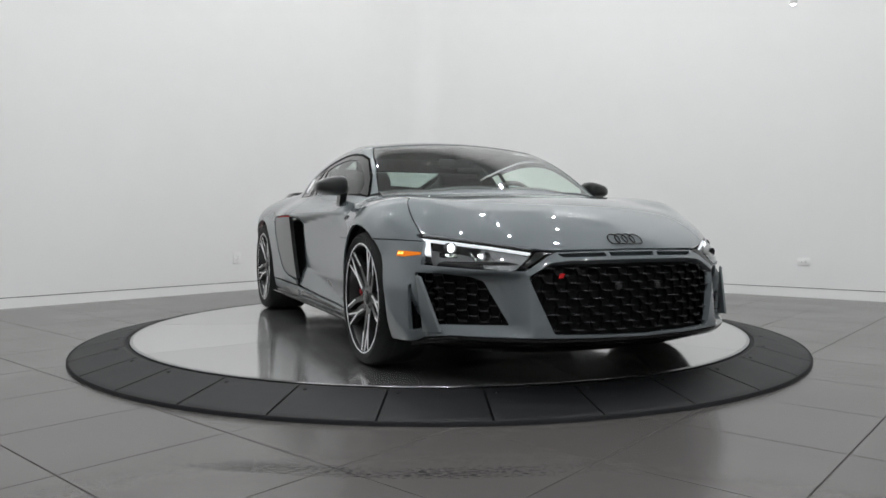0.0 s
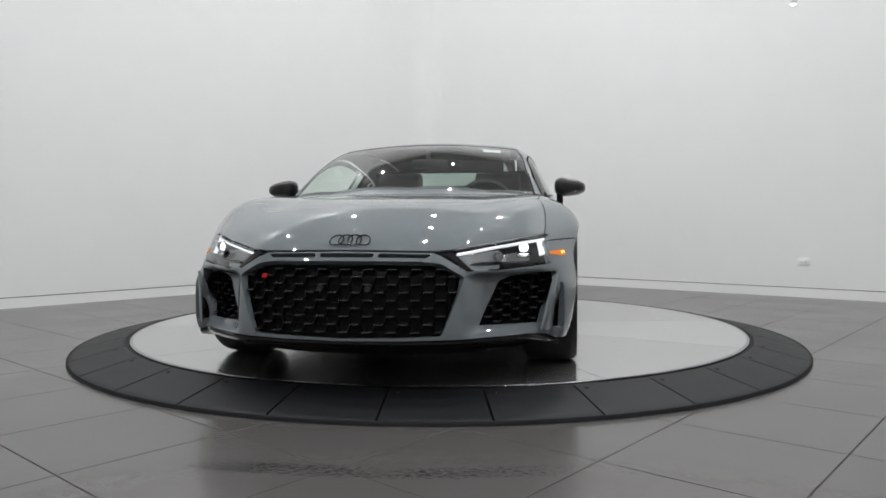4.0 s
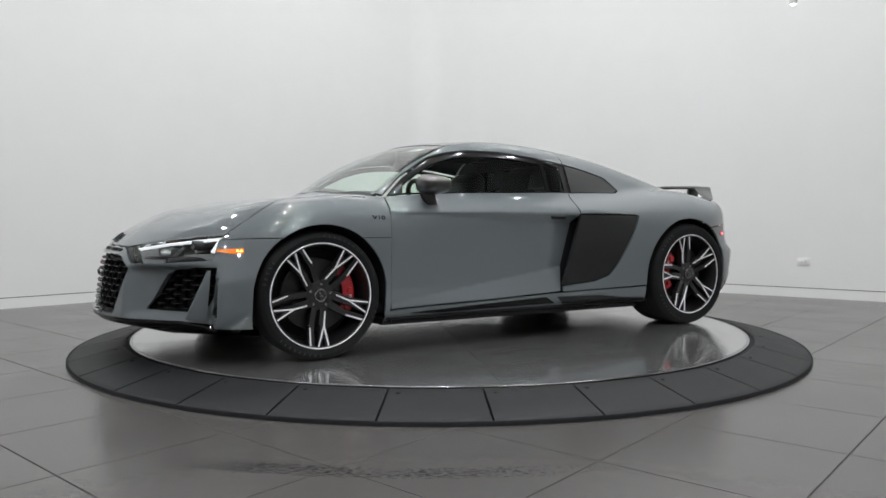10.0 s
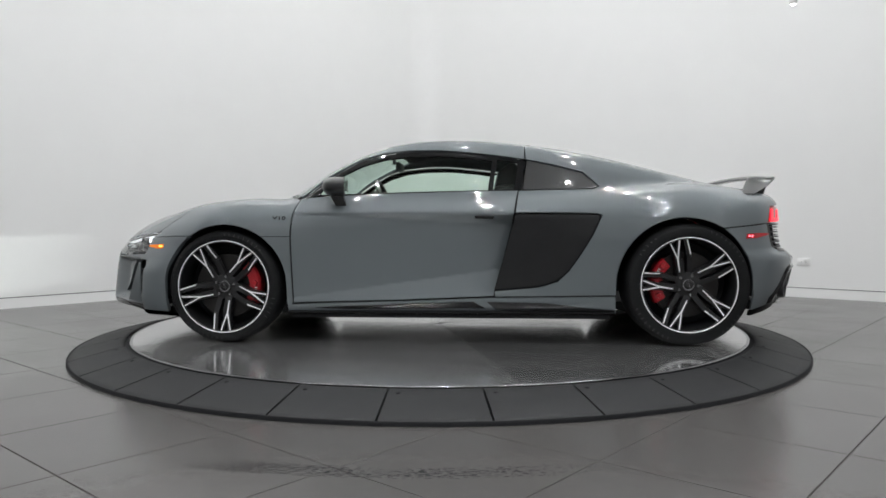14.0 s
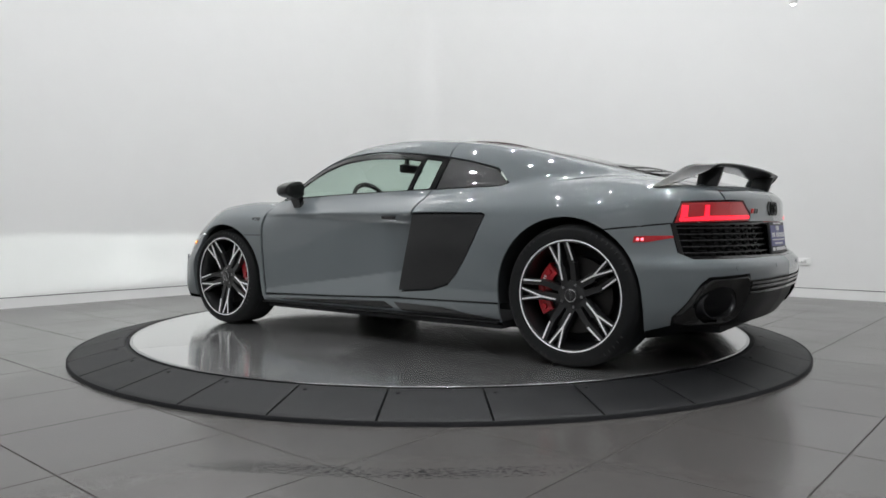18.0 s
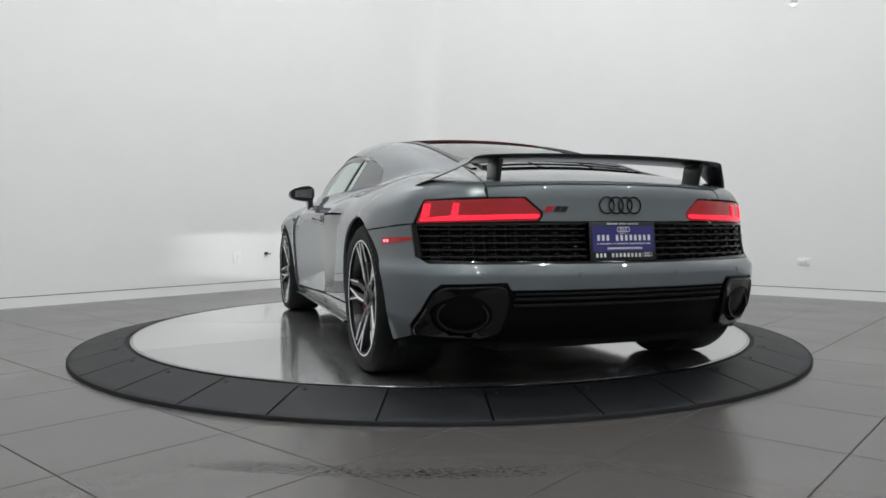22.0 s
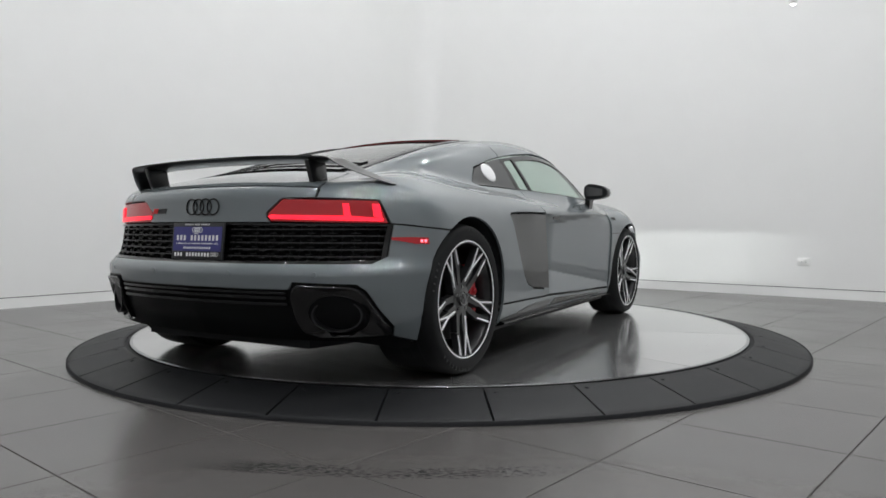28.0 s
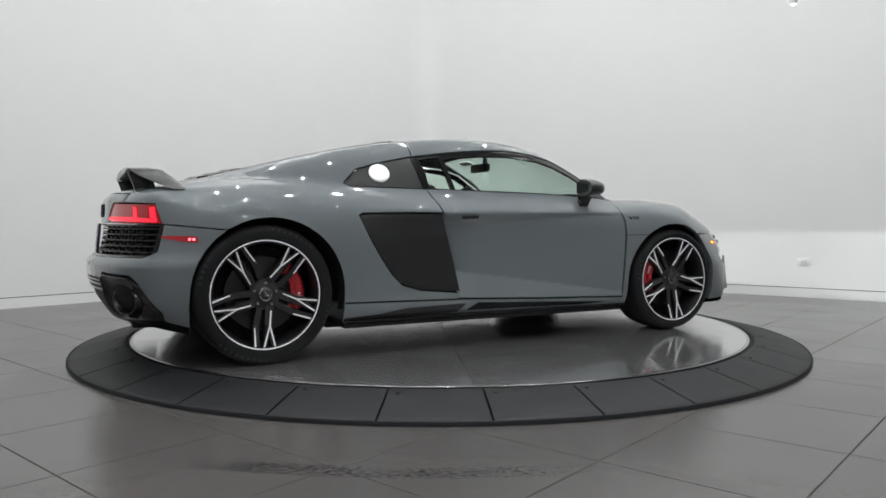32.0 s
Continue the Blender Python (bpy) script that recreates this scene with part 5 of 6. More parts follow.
def rear_fittings():
    # dark honeycomb under the tail lamps
    honeycomb("rear_grille_mesh", on_tail, [(-0.825, 0.692), (0.825, 0.692), (0.82, 0.530), (-0.82, 0.530)], 0.0430, 0.0280, 0.034, (1, 0, 0), "black honeycomb rear grille", CAR, deep=0.03)
    skin("rear_grille_frame", "tail", [("r", 0.0, 0.697), ("r", 0.842, 0.688), ("r", 0.835, 0.555), ("r", 0.80, 0.533), ("r", 0.0, 0.528)], M_BLACK, CAR, full=True, off=-0.003, holes=[(True, [("r", 0.0, 0.688), ("r", 0.828, 0.680), ("r", 0.82, 0.545), ("r", 0.0, 0.536)])], gap=0, grid=0.02)
    for z in (0.556, 0.584, 0.612, 0.640, 0.668):
        for side in (1, -1):
            ys = np.linspace(0.0 if z < 0.52 else 0.165, 0.825, 16)
            pts = on_tail(ys, np.full(16, z), -0.010)
            bm = bmesh.new()
            for a, b in zip(pts, pts[1:]):
                shelf(bm, (a[0], a[1] * side, z), (b[0], b[1] * side, z), 0.016, 0.005, (1, 0, 0))
            bmesh.ops.recalc_face_normals(bm, faces=bm.faces)
            part("grille_slat", bm, M_TRIMBLACK, CAR, smooth=False)
    for s in (1, -1):
        lamp = [o for o in CAR.children if o.name.startswith("tail_lamp")][0 if s > 0 else 1]
        skin("light_guide", "tail", [("r", 0.815, 0.712), ("r", 0.815, 0.700), ("r", 0.375, 0.712), ("r", 0.365, 0.720), ("r", 0.372, 0.728), ("r", 0.70, 0.722)], M_REDLAMP, lamp, off=0.001, thick=0.003, side=s, gap=0.0, grid=0.012)
        for y0, y1, zt in ((0.790, 0.812, 0.770), (0.690, 0.712, 0.772)):
            skin("light_guide", "tail", [("r", y1, 0.71), ("r", y1 - 0.012, zt), ("r", y0 - 0.012, zt), ("r", y0 - 0.004, 0.72)], M_REDLAMP, lamp, off=0.001, thick=0.003, side=s, gap=0.0, grid=0.012)
        # exhaust in its black frame
        bm = bmesh.new()
        n = 48
        outline = [(0.792, 0.412), (0.762, 0.440), (0.54, 0.448), (0.518, 0.40), (0.532, 0.245), (0.60, 0.222), (0.835, 0.230), (0.846, 0.262)]
        mid_y, mid_z = 0.682, 0.322
        border, oval = [], []
        for i in range(n):
            c, sn = math.cos(2 * math.pi * i / n), math.sin(2 * math.pi * i / n)
            reach = []
            for (y0, z0), (y1, z1) in zip(outline, outline[1:] + outline[:1]):
                ey, ez = y1 - y0, z1 - z0
                det = c * -ez + sn * ey
                if abs(det) > 1e-9:
                    t = ((y0 - mid_y) * -ez + (z0 - mid_z) * ey) / det
                    u = (c * (z0 - mid_z) - sn * (y0 - mid_y)) / det
                    if t > 0 and -1e-6 <= u <= 1 + 1e-6:
                        reach.append(t)
            border.append((c * min(reach), sn * min(reach)))
            oval.append((0.098 * c, 0.072 * sn))
        loops = []
        for shape, k, o, sink in ((border, 1.0, -0.02, 0), (border, 0.985, 0.010, 0), (border, 0.94, 0.014, 0), (border, 0.86, 0.004, 0), (oval, 1.12, -0.012, 0), (oval, 1.08, -0.012, 0.14)):
            yy, zz = [mid_y + k * u for u, v in shape], [mid_z + k * v for u, v in shape]
            loops.append([bm.verts.new((q[0] + sink, s * y, z)) for q, y, z in zip(on_tail(yy, zz, o), yy, zz)])
        for a, b in zip(loops, loops[1:]):
            for i in range(n):
                j = (i + 1) % n
                bm.faces.new((a[i], a[j], b[j], b[i]))
        bm.faces.new(loops[-1])
        bmesh.ops.recalc_face_normals(bm, faces=bm.faces)
        surround = part("exhaust_surround", bm, M_BLACK, CAR, "gloss black exhaust surround")
        bm = bmesh.new()
        loops = []
        for r, x in ((0.93, -1.78), (0.93, -1.935), (0.965, -1.948), (1.035, -1.948), (1.07, -1.935), (1.08, -1.80)):
            loops.append([bm.verts.new((x + 0.045 * r * math.cos(2 * math.pi * i / n), s * (0.682 + 0.090 * r * math.cos(2 * math.pi * i / n)), 0.322 + 0.065 * r * math.sin(2 * math.pi * i / n))) for i in range(n)])
        for a, b in zip(loops, loops[1:]):
            for i in range(n):
                j = (i + 1) % n
                bm.faces.new((a[i], a[j], b[j], b[i]))
        bmesh.ops.recalc_face_normals(bm, faces=bm.faces)
        part("exhaust_tip", bm, M_PIPE, surround, "dark oval exhaust tip")
    # slatted black insert between the exhausts
    for z, h in ((0.412, 0.010), (0.392, 0.012), (0.366, 0.012)):
        ys = np.linspace(-0.50, 0.50, 21)
        pts = on_tail(np.abs(ys), np.full(21, z), 0.004)
        bm = bmesh.new()
        for k in range(20):
            a, b = pts[k], pts[k + 1]
            shelf(bm, (a[0], ys[k], z), (b[0], ys[k + 1], z), 0.05, h, (1, 0, 0))
        bmesh.ops.recalc_face_normals(bm, faces=bm.faces)
        part("diffuser_slat", bm, M_BLACK, CAR, smooth=False)
    # rings on the tail, badge of plain shapes
    def tail_place(u, v):
        u, v = np.asarray(u), np.asarray(v)
        p = on_tail(np.abs(u), 0.765 + v, 0.004)
        return np.stack([p[:, 0], u, p[:, 2]], 1)
    rings_emblem("emblem_ring", tail_place, 0.200, M_BLACK, CAR, 0.0032)
    def badge(y0, w, mat, nm, lab):
        p = on_tail([abs(y0)], [0.749], 0.0)[0]
        bm = bmesh.new()
        prism(bm, [(y0 + w / 2 + 0.006, 0.738), (y0 - w / 2 + 0.006, 0.738), (y0 - w / 2 - 0.006, 0.760), (y0 + w / 2 - 0.006, 0.760)], "x", p[0] - 0.004, p[0] + 0.008)
        part(nm, bm, mat, CAR, lab, smooth=False)
    badge(0.325, 0.030, M_REDBADGE, "tail_badge", "red slanted badge")
    badge(0.290, 0.026, M_TRIMBLACK, "tail_badge", "plain dark badge")
    badge(0.260, 0.026, M_TRIMBLACK, "tail_badge", "plain dark badge")
    # dealer plate
    bm = bmesh.new()
    add_box(bm, 0, 0, 0, 0.012, 0.316, 0.158, bevel=0.003)
    plate = part("licence_plate", bm, M_TRIMBLACK, CAR, "blue dealer plate with white writing in a black frame")
    plate.matrix_basis = Matrix.Translation((-2.040, 0.003, 0.616)) @ Matrix.Rotation(radians(6), 4, "Y")
    bm = bmesh.new()
    add_box(bm, -0.0065, 0, 0.009, 0.003, 0.296, 0.106)
    part("plate_sheet", bm, M_PLATEBLUE, plate, smooth=False)
    bm = bmesh.new()

    def bars(z, h, span, words):
        """A line of writing as plain bars: words gives the characters in each word."""
        step = (span[1] - span[0]) / (sum(words) + len(words) - 1)
        y = span[0]
        for n in words:
            for i in range(n):
                add_box(bm, -0.0085, -(y + (i + 0.5) * step), z, 0.002, step * 0.5, h)
            y += (n + 1) * step
    bars(0.0715, 0.0062, (-0.080, 0.075), (8, 5, 8))
    bars(0.0135, 0.0235, (-0.132, 0.134), (3, 8))
    bars(-0.0110, 0.0058, (-0.130, 0.130), (1, 8, 2, 8, 11, 3))
    bars(-0.0300, 0.0090, (-0.082, 0.088), (16,))
    bars(-0.0585, 0.0165, (-0.140, 0.084), (3, 8))
    bars(0.0310, 0.0045, (-0.018, 0.006), (4,))
    part("plate_writing", bm, M_WHITE, plate, "lines of small white bars", smooth=False)["kind"] = "stuff"

    def frame_place(u, v):
        return [(-0.0085, -0.112 - a, -0.0575 + b) for a, b in zip(u, v)]
    rings_emblem("plate_ring", frame_place, 0.046, M_WHITE, plate, 0.0011)
    def plate_place(u, v):
        return [(-0.0085, -a, 0.048 + b) for a, b in zip(u, v)]
    rings_emblem("plate_ring", plate_place, 0.060, M_WHITE, plate, 0.0016)
    # parking sensors
    for y in (-0.62, -0.23, 0.23, 0.62):
        p = on_tail([abs(y)], [0.487], 0.0)[0]
        n = normals_at(np.array([p]))[0]
        bm = bmesh.new()
        lathe(bm, [(0.0005, 0.002), (0.010, 0.0018), (0.0115, -0.001)], 20)
        o = part("parking_sensor", bm, M_PAINT, CAR)
        o.matrix_basis = frame_on((p[0], y, p[2]), (n[0], n[1] * (1 if y > 0 else -1), n[2]), (0, 1, 0))


def rear_wing():
    # stations from the middle to the tip: x, y, z, chord
    st = [(-1.845, 0.0, 0.968, 0.16), (-1.845, 0.25, 0.966, 0.16), (-1.841, 0.45, 0.959, 0.16), (-1.835, 0.55, 0.953, 0.165), (-1.831, 0.59, 0.950, 0.17), (-1.827, 0.605, 0.946, 0.165), (-1.811, 0.625, 0.934, 0.16), (-1.765, 0.69, 0.900, 0.135), (-1.720, 0.745, 0.872, 0.10), (-1.685, 0.795, 0.848, 0.075)]
    full = [(x, -y, z, c) for x, y, z, c in st[:0:-1]] + st
    sec = [(0.5, -0.004), (0.42, 0.010), (0.2, 0.018), (-0.1, 0.020), (-0.4, 0.022), (-0.5, 0.026), (-0.5, 0.020), (-0.35, 0.006), (0.0, -0.006), (0.3, -0.012), (0.46, -0.012)]
    bm = bmesh.new()
    P = [Vector(q[:3]) for q in full]
    rows = []
    for i, (x, y, z, c) in enumerate(full):
        t = (P[min(i + 1, len(P) - 1)] - P[max(i - 1, 0)]).normalized()
        flat = abs(t.y)
        fwd = Vector((1, 0, 0.08)).normalized()
        up = t.cross(fwd)
        if up.z < 0:
            up = -up
        up.normalize()
        rows.append([bm.verts.new(P[i] + fwd * (u * c) + up * (v * (1.0 if abs(y) < 0.61 else 0.45))) for u, v in sec])
    m = len(sec)
    for a, b in zip(rows, rows[1:]):
        for k in range(m):
            bm.faces.new((a[k], a[(k + 1) % m], b[(k + 1) % m], b[k]))
    bm.faces.new(rows[0])
    bm.faces.new(rows[-1])
    bmesh.ops.recalc_face_normals(bm, faces=bm.faces)
    wing = part("rear_wing", bm, M_CARBON, CAR, "fixed dark carbon rear wing")
    mod = wing.modifiers.new("smooth", "SUBSURF")
    mod.levels = mod.render_levels = 1
    for s in (1, -1):
        bm = bmesh.new()
        prism(bm, [(-1.78, 0.86), (-1.875, 0.845), (-1.915, 0.957), (-1.80, 0.957)], "y", s * 0.50 - 0.012, s * 0.50 + 0.012)
        bmesh.ops.bevel(bm, geom=list(bm.edges), offset=0.005, segments=2, affect="EDGES", profile=0.5)
        part("wing_strut", bm, M_CARBON, wing)


M_PIPE = material("dark_pipe", (0.05, 0.05, 0.053), rough=0.3, metal=0.9)


def engine_lid():
    # raised black rails beside the rear window, brake light over it, vents behind it
    for s in (1, -1):
        xs = np.linspace(-0.46, -1.50, 18)
        ys = 0.428 - 0.02 * (xs + 0.46)
        pts = on_top(xs, ys, 0.0)
        bm = bmesh.new()
        rows = []
        for p in pts:
            rows.append([bm.verts.new((p[0], s * (p[1] + 0.022), p[2] - 0.02)), bm.verts.new((p[0], s * (p[1] + 0.014), p[2] - 0.003)), bm.verts.new((p[0], s * (p[1] - 0.012), p[2] + 0.002)), bm.verts.new((p[0], s * (p[1] - 0.022), p[2] - 0.02))])
        for a, b in zip(rows, rows[1:]):
            for k in range(3):
                bm.faces.new((a[k], a[k + 1], b[k + 1], b[k]))
        bm.faces.new(rows[0])
        bm.faces.new(rows[-1])
        bmesh.ops.recalc_face_normals(bm, faces=bm.faces)
        part("window_rail", bm, M_BLACK, CAR)
    skin("brake_light", "length", [("t", -0.448, 0.0), ("t", -0.448, 0.42), ("t", -0.472, 0.42), ("t", -0.472, 0.0)], M_DARKRED, CAR, full=True, off=0.004, thick=0.012, label="dark red high brake light")
    for k in range(3):
        x0 = -1.34 - 0.085 * k
        for y0, y1 in ((-0.40, -0.15), (-0.13, 0.13), (0.15, 0.40)):
            ys = np.linspace(y0, y1, 7)
            a = on_top(np.full(7, x0), ys, 0.002)
            b = on_top(np.full(7, x0 - 0.055), ys, 0.005)
            bm = bmesh.new()
            r = [[bm.verts.new(q), bm.verts.new(w), bm.verts.new((w[0], w[1], w[2] - 0.012)), bm.verts.new((q[0], q[1], q[2] - 0.012))] for q, w in zip(a, b)]
            for p, q in zip(r, r[1:]):
                for i in range(4):
                    bm.faces.new((p[i], p[(i + 1) % 4], q[(i + 1) % 4], q[i]))
            bm.faces.new(r[0])
            bm.faces.new(r[-1])
            bmesh.ops.recalc_face_normals(bm, faces=bm.faces)
            part("vent_louvre", bm, M_BLACK, CAR, smooth=False)


M_DARKRED = material("dark_red_lens", (0.10, 0.008, 0.008), rough=0.15, coat=0.5)


def cabin_inside():
    bm = bmesh.new()
    prism(bm, [(0.98, 0.17), (0.95, 0.80), (0.72, 0.855), (0.58, 0.85), (0.52, 0.74), (0.62, 0.5), (0.70, 0.17)], "y", -0.66, 0.66)
    bmesh.ops.bevel(bm, geom=[e for e in bm.edges if abs(e.verts[0].co.y - e.verts[1].co.y) > 1], offset=0.02, segments=2, affect="EDGES", profile=0.5)
    part("dashboard", bm, M_CABIN, CAR)
    bm = bmesh.new()
    prism(bm, [(0.70, 0.17), (0.60, 0.48), (0.2, 0.46), (-0.35, 0.42), (-0.40, 0.17)], "y", -0.12, 0.12)
    part("centre_console", bm, M_CABIN, CAR, smooth=False)
    bm = bmesh.new()
    prism(bm, [(-0.38, 0.17), (-0.50, 0.95), (-0.56, 0.95), (-0.46, 0.17)], "y", -0.70, 0.70)
    for s in (1, -1):
        prism(bm, [(-0.455, 0.80), (-0.47, 1.09), (-0.53, 1.07), (-0.515, 0.80)], "y", s * 0.27, s * 0.60)
    prism(bm, [(-0.45, 1.085), (-0.45, 1.18), (-0.50, 1.175), (-0.50, 1.08)], "y", -0.40, 0.40)
    part("rear_bulkhead", bm, M_CABIN, CAR, smooth=False)
    for s in (1, -1):
        bm = bmesh.new()
        add_box(bm, 0.05, s * 0.37, 0.33, 0.50, 0.46, 0.16, bevel=0.04)
        seat = part("seat", bm, M_LEATHER, CAR, "black leather sports seat")
        bm = bmesh.new()
        prism(bm, [(-0.14, 0.36), (-0.22, 0.30), (-0.41, 0.88), (-0.41, 1.04), (-0.35, 1.075), (-0.27, 1.02), (-0.235, 0.86)], "y", s * 0.37 - 0.165, s * 0.37 + 0.165)
        bmesh.ops.bevel(bm, geom=list(bm.edges), offset=0.025, segments=2, affect="EDGES", profile=0.5)
        part("seat_back", bm, M_LEATHER, seat)
        bm = bmesh.new()
        prism(bm, [(-0.12, 0.40), (-0.27, 0.34), (-0.39, 0.93), (-0.24, 0.92)], "y", s * 0.37 - 0.25, s * 0.37 + 0.25)
        bmesh.ops.bevel(bm, geom=list(bm.edges), offset=0.03, segments=2, affect="EDGES", profile=0.5)
        part("seat_bolster", bm, M_LEATHER, seat)
        bm = bmesh.new()
        prism(bm, [(0.9, 0.2), (0.88, 0.83), (-0.38, 0.865), (-0.36, 0.2)], "y", s * 0.73, s * 0.78)
        part("door_card", bm, M_CABIN, CAR, smooth=False)
    bm = bmesh.new()
    tube(bm, [(0.43 + 0.175 * math.cos(t * math.pi / 16) * 0.42, 0.37 + 0.175 * math.sin(t * math.pi / 16), 0.80 + 0.175 * math.cos(t * math.pi / 16) * 0.9) for t in range(32)], 0.016, 8, closed=True)
    add_box(bm, 0.45, 0.37, 0.79, 0.05, 0.32, 0.05, bevel=0.01)
    part("steering_wheel", bm, M_LEATHER, CAR, "black flat-bottomed steering wheel")
    bm = bmesh.new()
    add_box(bm, 0.40, 0.0, 1.080, 0.035, 0.235, 0.06, bevel=0.014)
    add_box(bm, 0.44, 0.0, 1.135, 0.02, 0.03, 0.07)
    part("rear_view_mirror", bm, M_TRIMBLACK, CAR)
    # headlining under the roof, paper tag in the windscreen's corner
    skin("headlining", "length", [("t", 0.40, 0.0), ("t", 0.36, 0.5), ("t", -0.40, 0.46), ("t", -0.43, 0.0)], M_CABIN, CAR, full=True, off=-0.03, thick=0, grid=0.05)
    skin("paper_tag", "length", [("t", 0.50, 0.36), ("t", 0.47, 0.47), ("t", 0.53, 0.475), ("t", 0.56, 0.365)], M_WHITE, CAR, off=-0.008, thick=0.001, grid=0.03, label="white paper tag")


front_fittings()
side_fittings()
rear_fittings()
rear_wing()
engine_lid()
cabin_inside()
# the outer glazing lets daylight through unshaded
for _o in CAR.children_recursive:
    if _o.name.split(".")[0] in ("windscreen", "side_window", "quarter_light", "rear_window", "lens"):
        _o.visible_shadow = False


# ---- wall fittings
def wall_socket(name, at, d, w, h, label, tall):
    n = Vector((d.y, -d.x, 0))
    if n.y > 0:
        n = -n
    root = new(name)
    root.matrix_basis = frame_on(at, n, d)
    tagged(root, label, "socket")
    bm = bmesh.new()
    add_box(bm, 0, 0, 0.002, w, h, 0.006, bevel=0.002)
    part("face_plate", bm, M_TRIM, root)
    for k in (-1, 1):
        bm = bmesh.new()
        o = (0, k * 0.02) if tall else (k * 0.02, 0)
        add_box(bm, o[0], o[1], 0.006, 0.03, 0.026, 0.004, bevel=0.0015)
        f = part("outlet", bm, M_TRIM, root)
        for e in (-1, 1):
            bm = bmesh.new()
            if tall:
                add_box(bm, o[0] + e * 0.006, o[1], 0.0085, 0.003, 0.010, 0.001)
            else:
                add_box(bm, o[0], o[1] + e * 0.006, 0.0085, 0.010, 0.003, 0.001)
            part("slot", bm, M_GAP, f, smooth=False)
    return root


def pendant_spot():
    """A spot lamp on a rod; its lower end hangs into view."""
    root = new("pendant_spot")
    root.matrix_basis = Matrix.Translation((2.955, 1.1, 2.598))
    tagged(root, "small white pendant spot lamp hanging from a rod, lit", "lamp")
    bm = bmesh.new()
    lathe(bm, [(0.024, 0.0), (0.030, 0.004), (0.032, 0.012), (0.032, 0.16), (0.026, 0.17), (0.001, 0.17)], 24)
    part("lamp_body", bm, M_TRIM, root)
    bm = bmesh.new()
    lathe(bm, [(0.001, -0.012), (0.015, -0.009), (0.024, 0.0)], 20)
    part("lamp_face", bm, M_SPOTFACE, root)
    bm = bmesh.new()
    tube(bm, [(0, 0, 0.165), (0, 0, CEIL_Z - 2.598)], 0.006, 8)
    part("rod", bm, M_TRIM, root)


M_SPOTFACE = material("spot_face", (1, 1, 1), rough=0.4, emit=(1.0, 1.0, 1.0), strength=6.0)
pendant_spot()
wall_socket("wall_socket", (3.7595, 2.4655, 0.371), RIGHT_D, 0.122, 0.076, "white double wall socket set sideways", False)
wall_socket("wall_socket", (-2.338, 3.355, 0.385), LEFT_D, 0.105, 0.135, "white double wall socket set upright", True)


def cable_outlet():
    """A small round outlet with a black plug in it."""
    n = Vector((LEFT_D.y, -LEFT_D.x, 0))
    n = -n if n.y > 0 else n
    root = new("cable_outlet")
    root.matrix_basis = frame_on((-2.0783, 3.6437, 0.4195), n, LEFT_D)
    tagged(root, "small round white wall outlet with a black plug", "outlet")
    bm = bmesh.new()
    lathe(bm, [(0.001, 0.004), (0.024, 0.004), (0.030, 0.002), (0.031, -0.004)], 24)
    part("bezel", bm, M_TRIM, root)
    bm = bmesh.new()
    lathe(bm, [(0.020, 0.003), (0.021, 0.022), (0.015, 0.034), (0.0008, 0.036)], 20)
    part("plug", bm, M_TRIMBLACK, root, "black plug")
    bm = bmesh.new()
    tube(bm, [(0.0, 0, 0.034), (-0.014, 0.004, 0.044), (-0.034, 0.006, 0.040), (-0.05, 0.004, 0.03)], 0.006, 8)
    part("cable", bm, M_TRIMBLACK, root, "short black cable stub")


cable_outlet()


def floor_tiles():
    """The floor's tiles; the nearest are pieces of their own, the far ones are joined."""
    size, gap = 0.600, 0.0035
    floor = bpy.data.objects["floor"]
    ang = math.atan2(0.4527, 0.3938)
    def tile_mesh(bm, m):
        h = size / 2 - gap / 2
        top = [bm.verts.new(m @ Vector((sx * (h - 0.0015), sy * (h - 0.0015), 0))) for sx, sy in ((-1, -1), (1, -1), (1, 1), (-1, 1))]
        low = [bm.verts.new(m @ Vector((sx * h, sy * h, -0.003))) for sx, sy in ((-1, -1), (1, -1), (1, 1), (-1, 1))]
        bm.faces.new(top)
        for i in range(4):
            j = (i + 1) % 4
            bm.faces.new((low[i], low[j], top[j], top[i]))
    bm = bmesh.new()
    tile_mesh(bm, Matrix())
    me = bpy.data.meshes.new("floor_tile")
    bm.to_mesh(me)
    bm.free()
    me.materials.append(M_TILE)
    rest = bmesh.new()
    nl = Vector((LEFT_D.y, -LEFT_D.x))
    for i in range(-24, 25):
        for j in range(-24, 30):
            p = ground_tile(i + 0.5, j + 0.5)
            d = Vector((p.x, p.y, 0)) - CORNER
            if abs(p.x) > 12 or p.y > 6.5 or p.y < -14:
                continue
            m = Matrix.Translation((p.x, p.y, 0)) @ Matrix.Rotation(ang, 4, "Z")
            if -5.0 < p.y < 3.0 and abs(p.x) < 4.6:
                o = new("floor_tile", me)
                o.parent = floor
                o.matrix_basis = m
            else:
                tile_mesh(rest, m)
    r = part("floor_tiles", rest, M_TILE, floor, smooth=False)
    r["kind"] = "stuff"


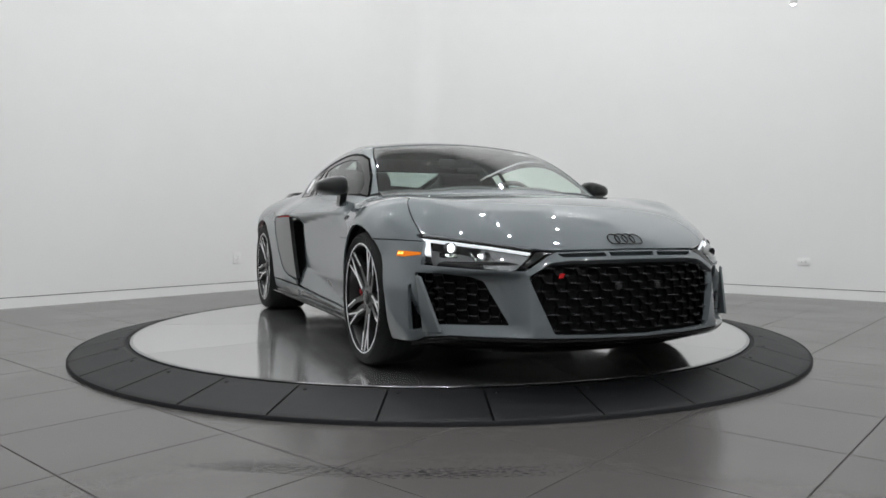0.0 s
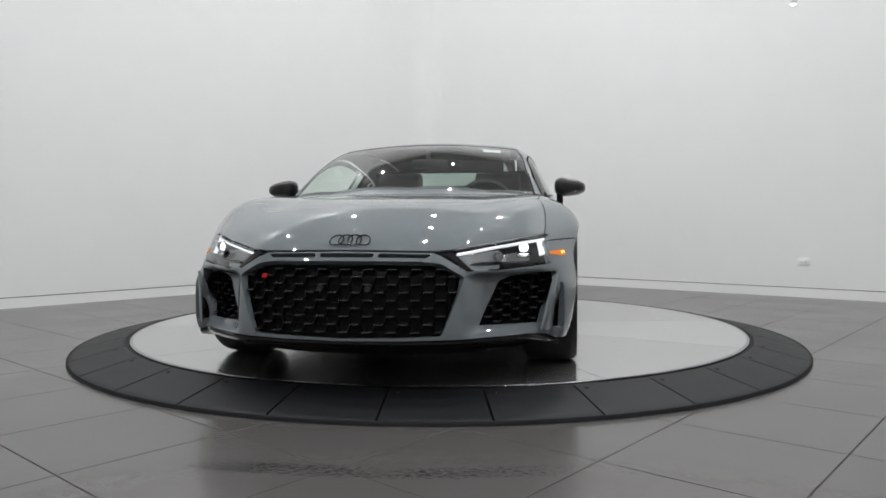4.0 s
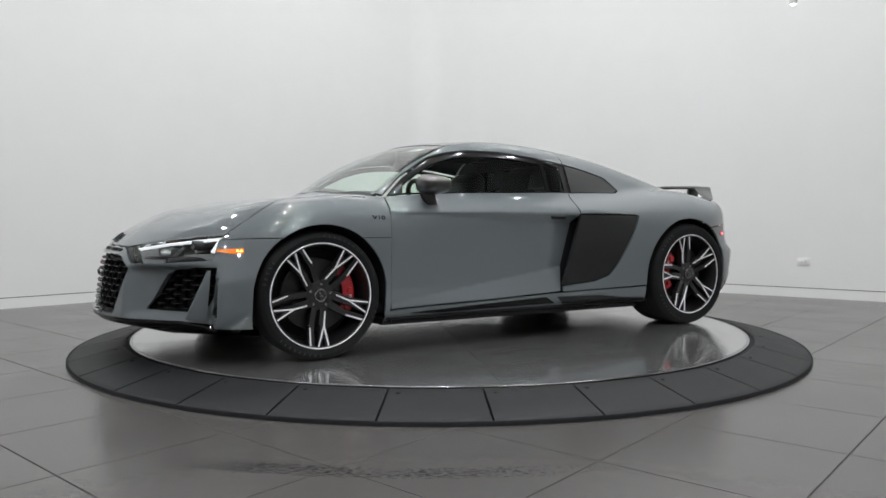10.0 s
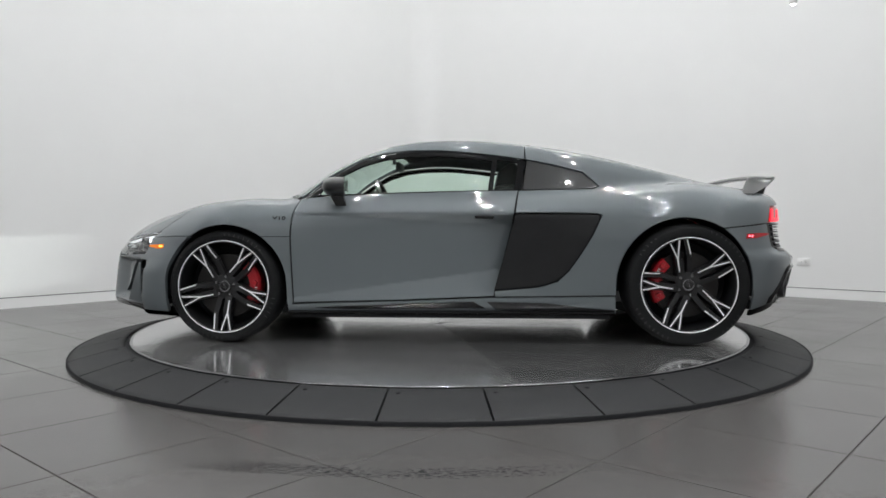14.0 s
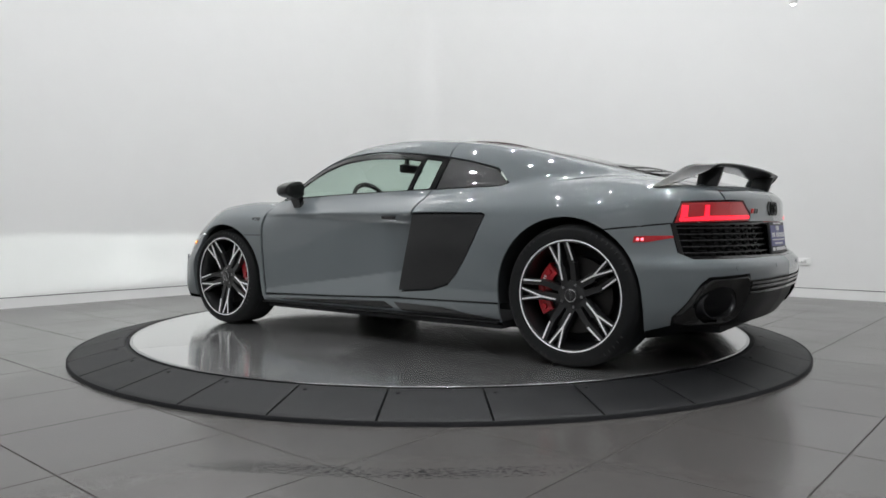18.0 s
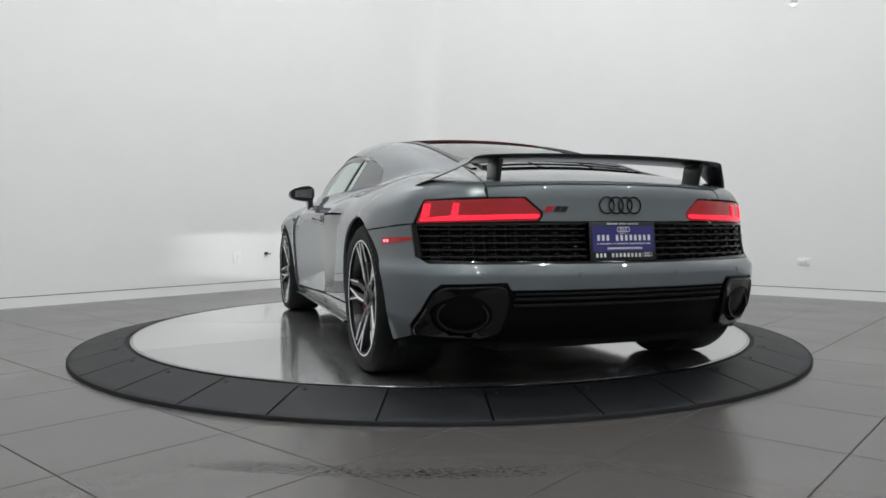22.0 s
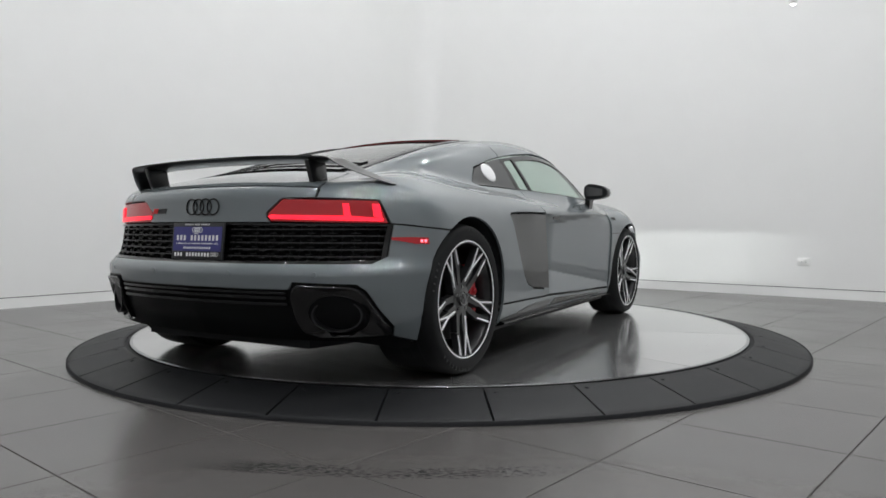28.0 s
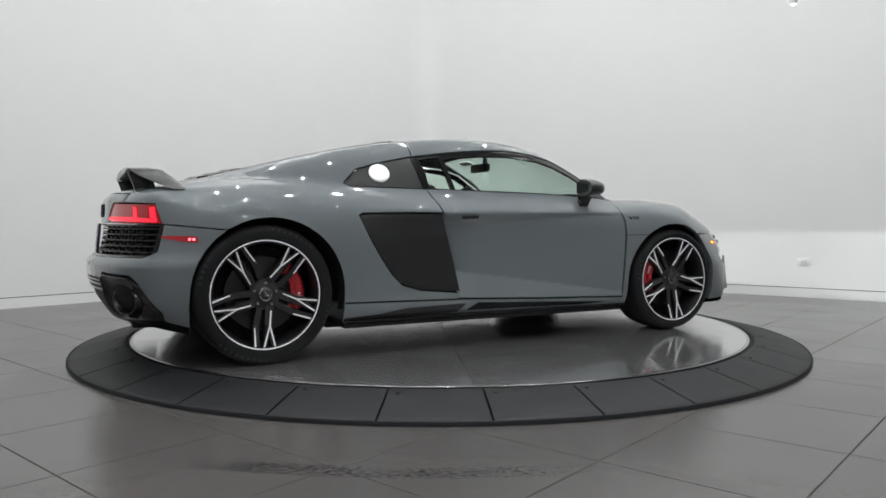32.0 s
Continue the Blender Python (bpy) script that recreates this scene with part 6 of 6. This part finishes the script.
def tile_material():
    """Honed grey tile; a ring of old scuff marks runs round the turntable."""
    col = (0.080, 0.0758, 0.073)
    m = material("floor_tile", col, rough=0.23, grain=0.05, scale=16, bump=0.05, bump_scale=150)
    nt = m.node_tree
    b = nt.nodes["Principled BSDF"]

    def node(kind, **kw):
        n = nt.nodes.new(kind)
        for k, v in kw.items():
            n.inputs[k.replace("_", " ")].default_value = v
        return n

    def calc(op, x, y):
        n = nt.nodes.new("ShaderNodeMath")
        n.operation = op
        for i, v in enumerate((x, y)):
            if isinstance(v, (int, float)):
                n.inputs[i].default_value = v
            else:
                nt.links.new(v, n.inputs[i])
        return n.outputs[0]
    geo = nt.nodes.new("ShaderNodeNewGeometry")
    sep = nt.nodes.new("ShaderNodeSeparateXYZ")
    nt.links.new(geo.outputs["Position"], sep.inputs[0])
    r = calc("SQRT", calc("ADD", calc("MULTIPLY", sep.outputs[0], sep.outputs[0]), calc("MULTIPLY", sep.outputs[1], sep.outputs[1])), 0)
    ang = calc("ARCTAN2", sep.outputs[0], calc("MULTIPLY", sep.outputs[1], -1.0))      # 0 straight ahead of the camera
    comb = nt.nodes.new("ShaderNodeCombineXYZ")
    nt.links.new(calc("MULTIPLY", ang, 2.8), comb.inputs[0])
    nt.links.new(calc("MULTIPLY", r, 3.0), comb.inputs[1])
    spk = node("ShaderNodeTexNoise", Scale=44.0, Detail=6.0, Roughness=0.7)
    nt.links.new(comb.outputs[0], spk.inputs["Vector"])
    big = node("ShaderNodeTexNoise", Scale=2.2, Detail=3.0)
    nt.links.new(comb.outputs[0], big.inputs["Vector"])

    def band(x, a0, a1, b0, b1):
        up = nt.nodes.new("ShaderNodeMapRange")
        up.interpolation_type = "SMOOTHSTEP"
        up.inputs["From Min"].default_value, up.inputs["From Max"].default_value = a0, a1
        dn = nt.nodes.new("ShaderNodeMapRange")
        dn.interpolation_type = "SMOOTHSTEP"
        dn.inputs["From Min"].default_value, dn.inputs["From Max"].default_value = b0, b1
        dn.inputs["To Min"].default_value, dn.inputs["To Max"].default_value = 1.0, 0.0
        nt.links.new(x, up.inputs["Value"])
        nt.links.new(x, dn.inputs["Value"])
        return calc("MULTIPLY", up.outputs[0], dn.outputs[0])
    where = calc("MULTIPLY", band(r, 2.71, 2.79, 2.86, 2.90), band(ang, -0.44, -0.30, 0.10, 0.30))
    level = calc("ADD", calc("MULTIPLY", where, 0.19), calc("ADD", spk.outputs["Fac"], calc("MULTIPLY", calc("SUBTRACT", big.outputs["Fac"], 0.5), 0.35)))
    hard = nt.nodes.new("ShaderNodeMapRange")
    hard.inputs["From Min"].default_value, hard.inputs["From Max"].default_value = 0.71, 0.77
    nt.links.new(level, hard.inputs["Value"])
    mark = calc("MULTIPLY", hard.outputs[0], where)
    old = b.inputs["Base Color"].links[0].from_socket
    mix = nt.nodes.new("ShaderNodeMix")
    mix.data_type = "RGBA"
    nt.links.new(calc("MULTIPLY", mark, 0.92), mix.inputs[0])
    nt.links.new(old, mix.inputs[6])
    mix.inputs[7].default_value = (0.018, 0.018, 0.018, 1)
    nt.links.new(mix.outputs[2], b.inputs["Base Color"])
    smudge = node("ShaderNodeTexNoise", Scale=1.3, Detail=5.0)
    nt.links.new(geo.outputs["Position"], smudge.inputs["Vector"])
    rr = nt.nodes.new("ShaderNodeMapRange")
    rr.inputs["From Min"].default_value, rr.inputs["From Max"].default_value = 0.15, 0.85
    rr.inputs["To Min"].default_value, rr.inputs["To Max"].default_value = 0.19, 0.29
    nt.links.new(smudge.outputs["Fac"], rr.inputs["Value"])
    nt.links.new(rr.outputs[0], b.inputs["Roughness"])
    nt.links.new(calc("SUBTRACT", 0.5, calc("MULTIPLY", mark, 0.42)), b.inputs["Specular IOR Level"])
    return m


M_TILE = tile_material()
floor_tiles()


def motions():
    """The disc turns at a steady pace and carries the car."""
    disc_rows, car_rows = [], []
    for k in range(33):
        head = TURN_0 + TURN_RATE * k
        disc_rows.append((float(k), pose(0, 0, TABLE_Z - 0.004, 0, 0, head)))
        car_rows.append((float(k), pose(0.012, 0, TABLE_Z, 0, 0, head) @ Matrix.Translation((CAR_DX, CAR_DY, 0))))
    walk(DISC, disc_rows)
    walk(CAR, car_rows)


motions()
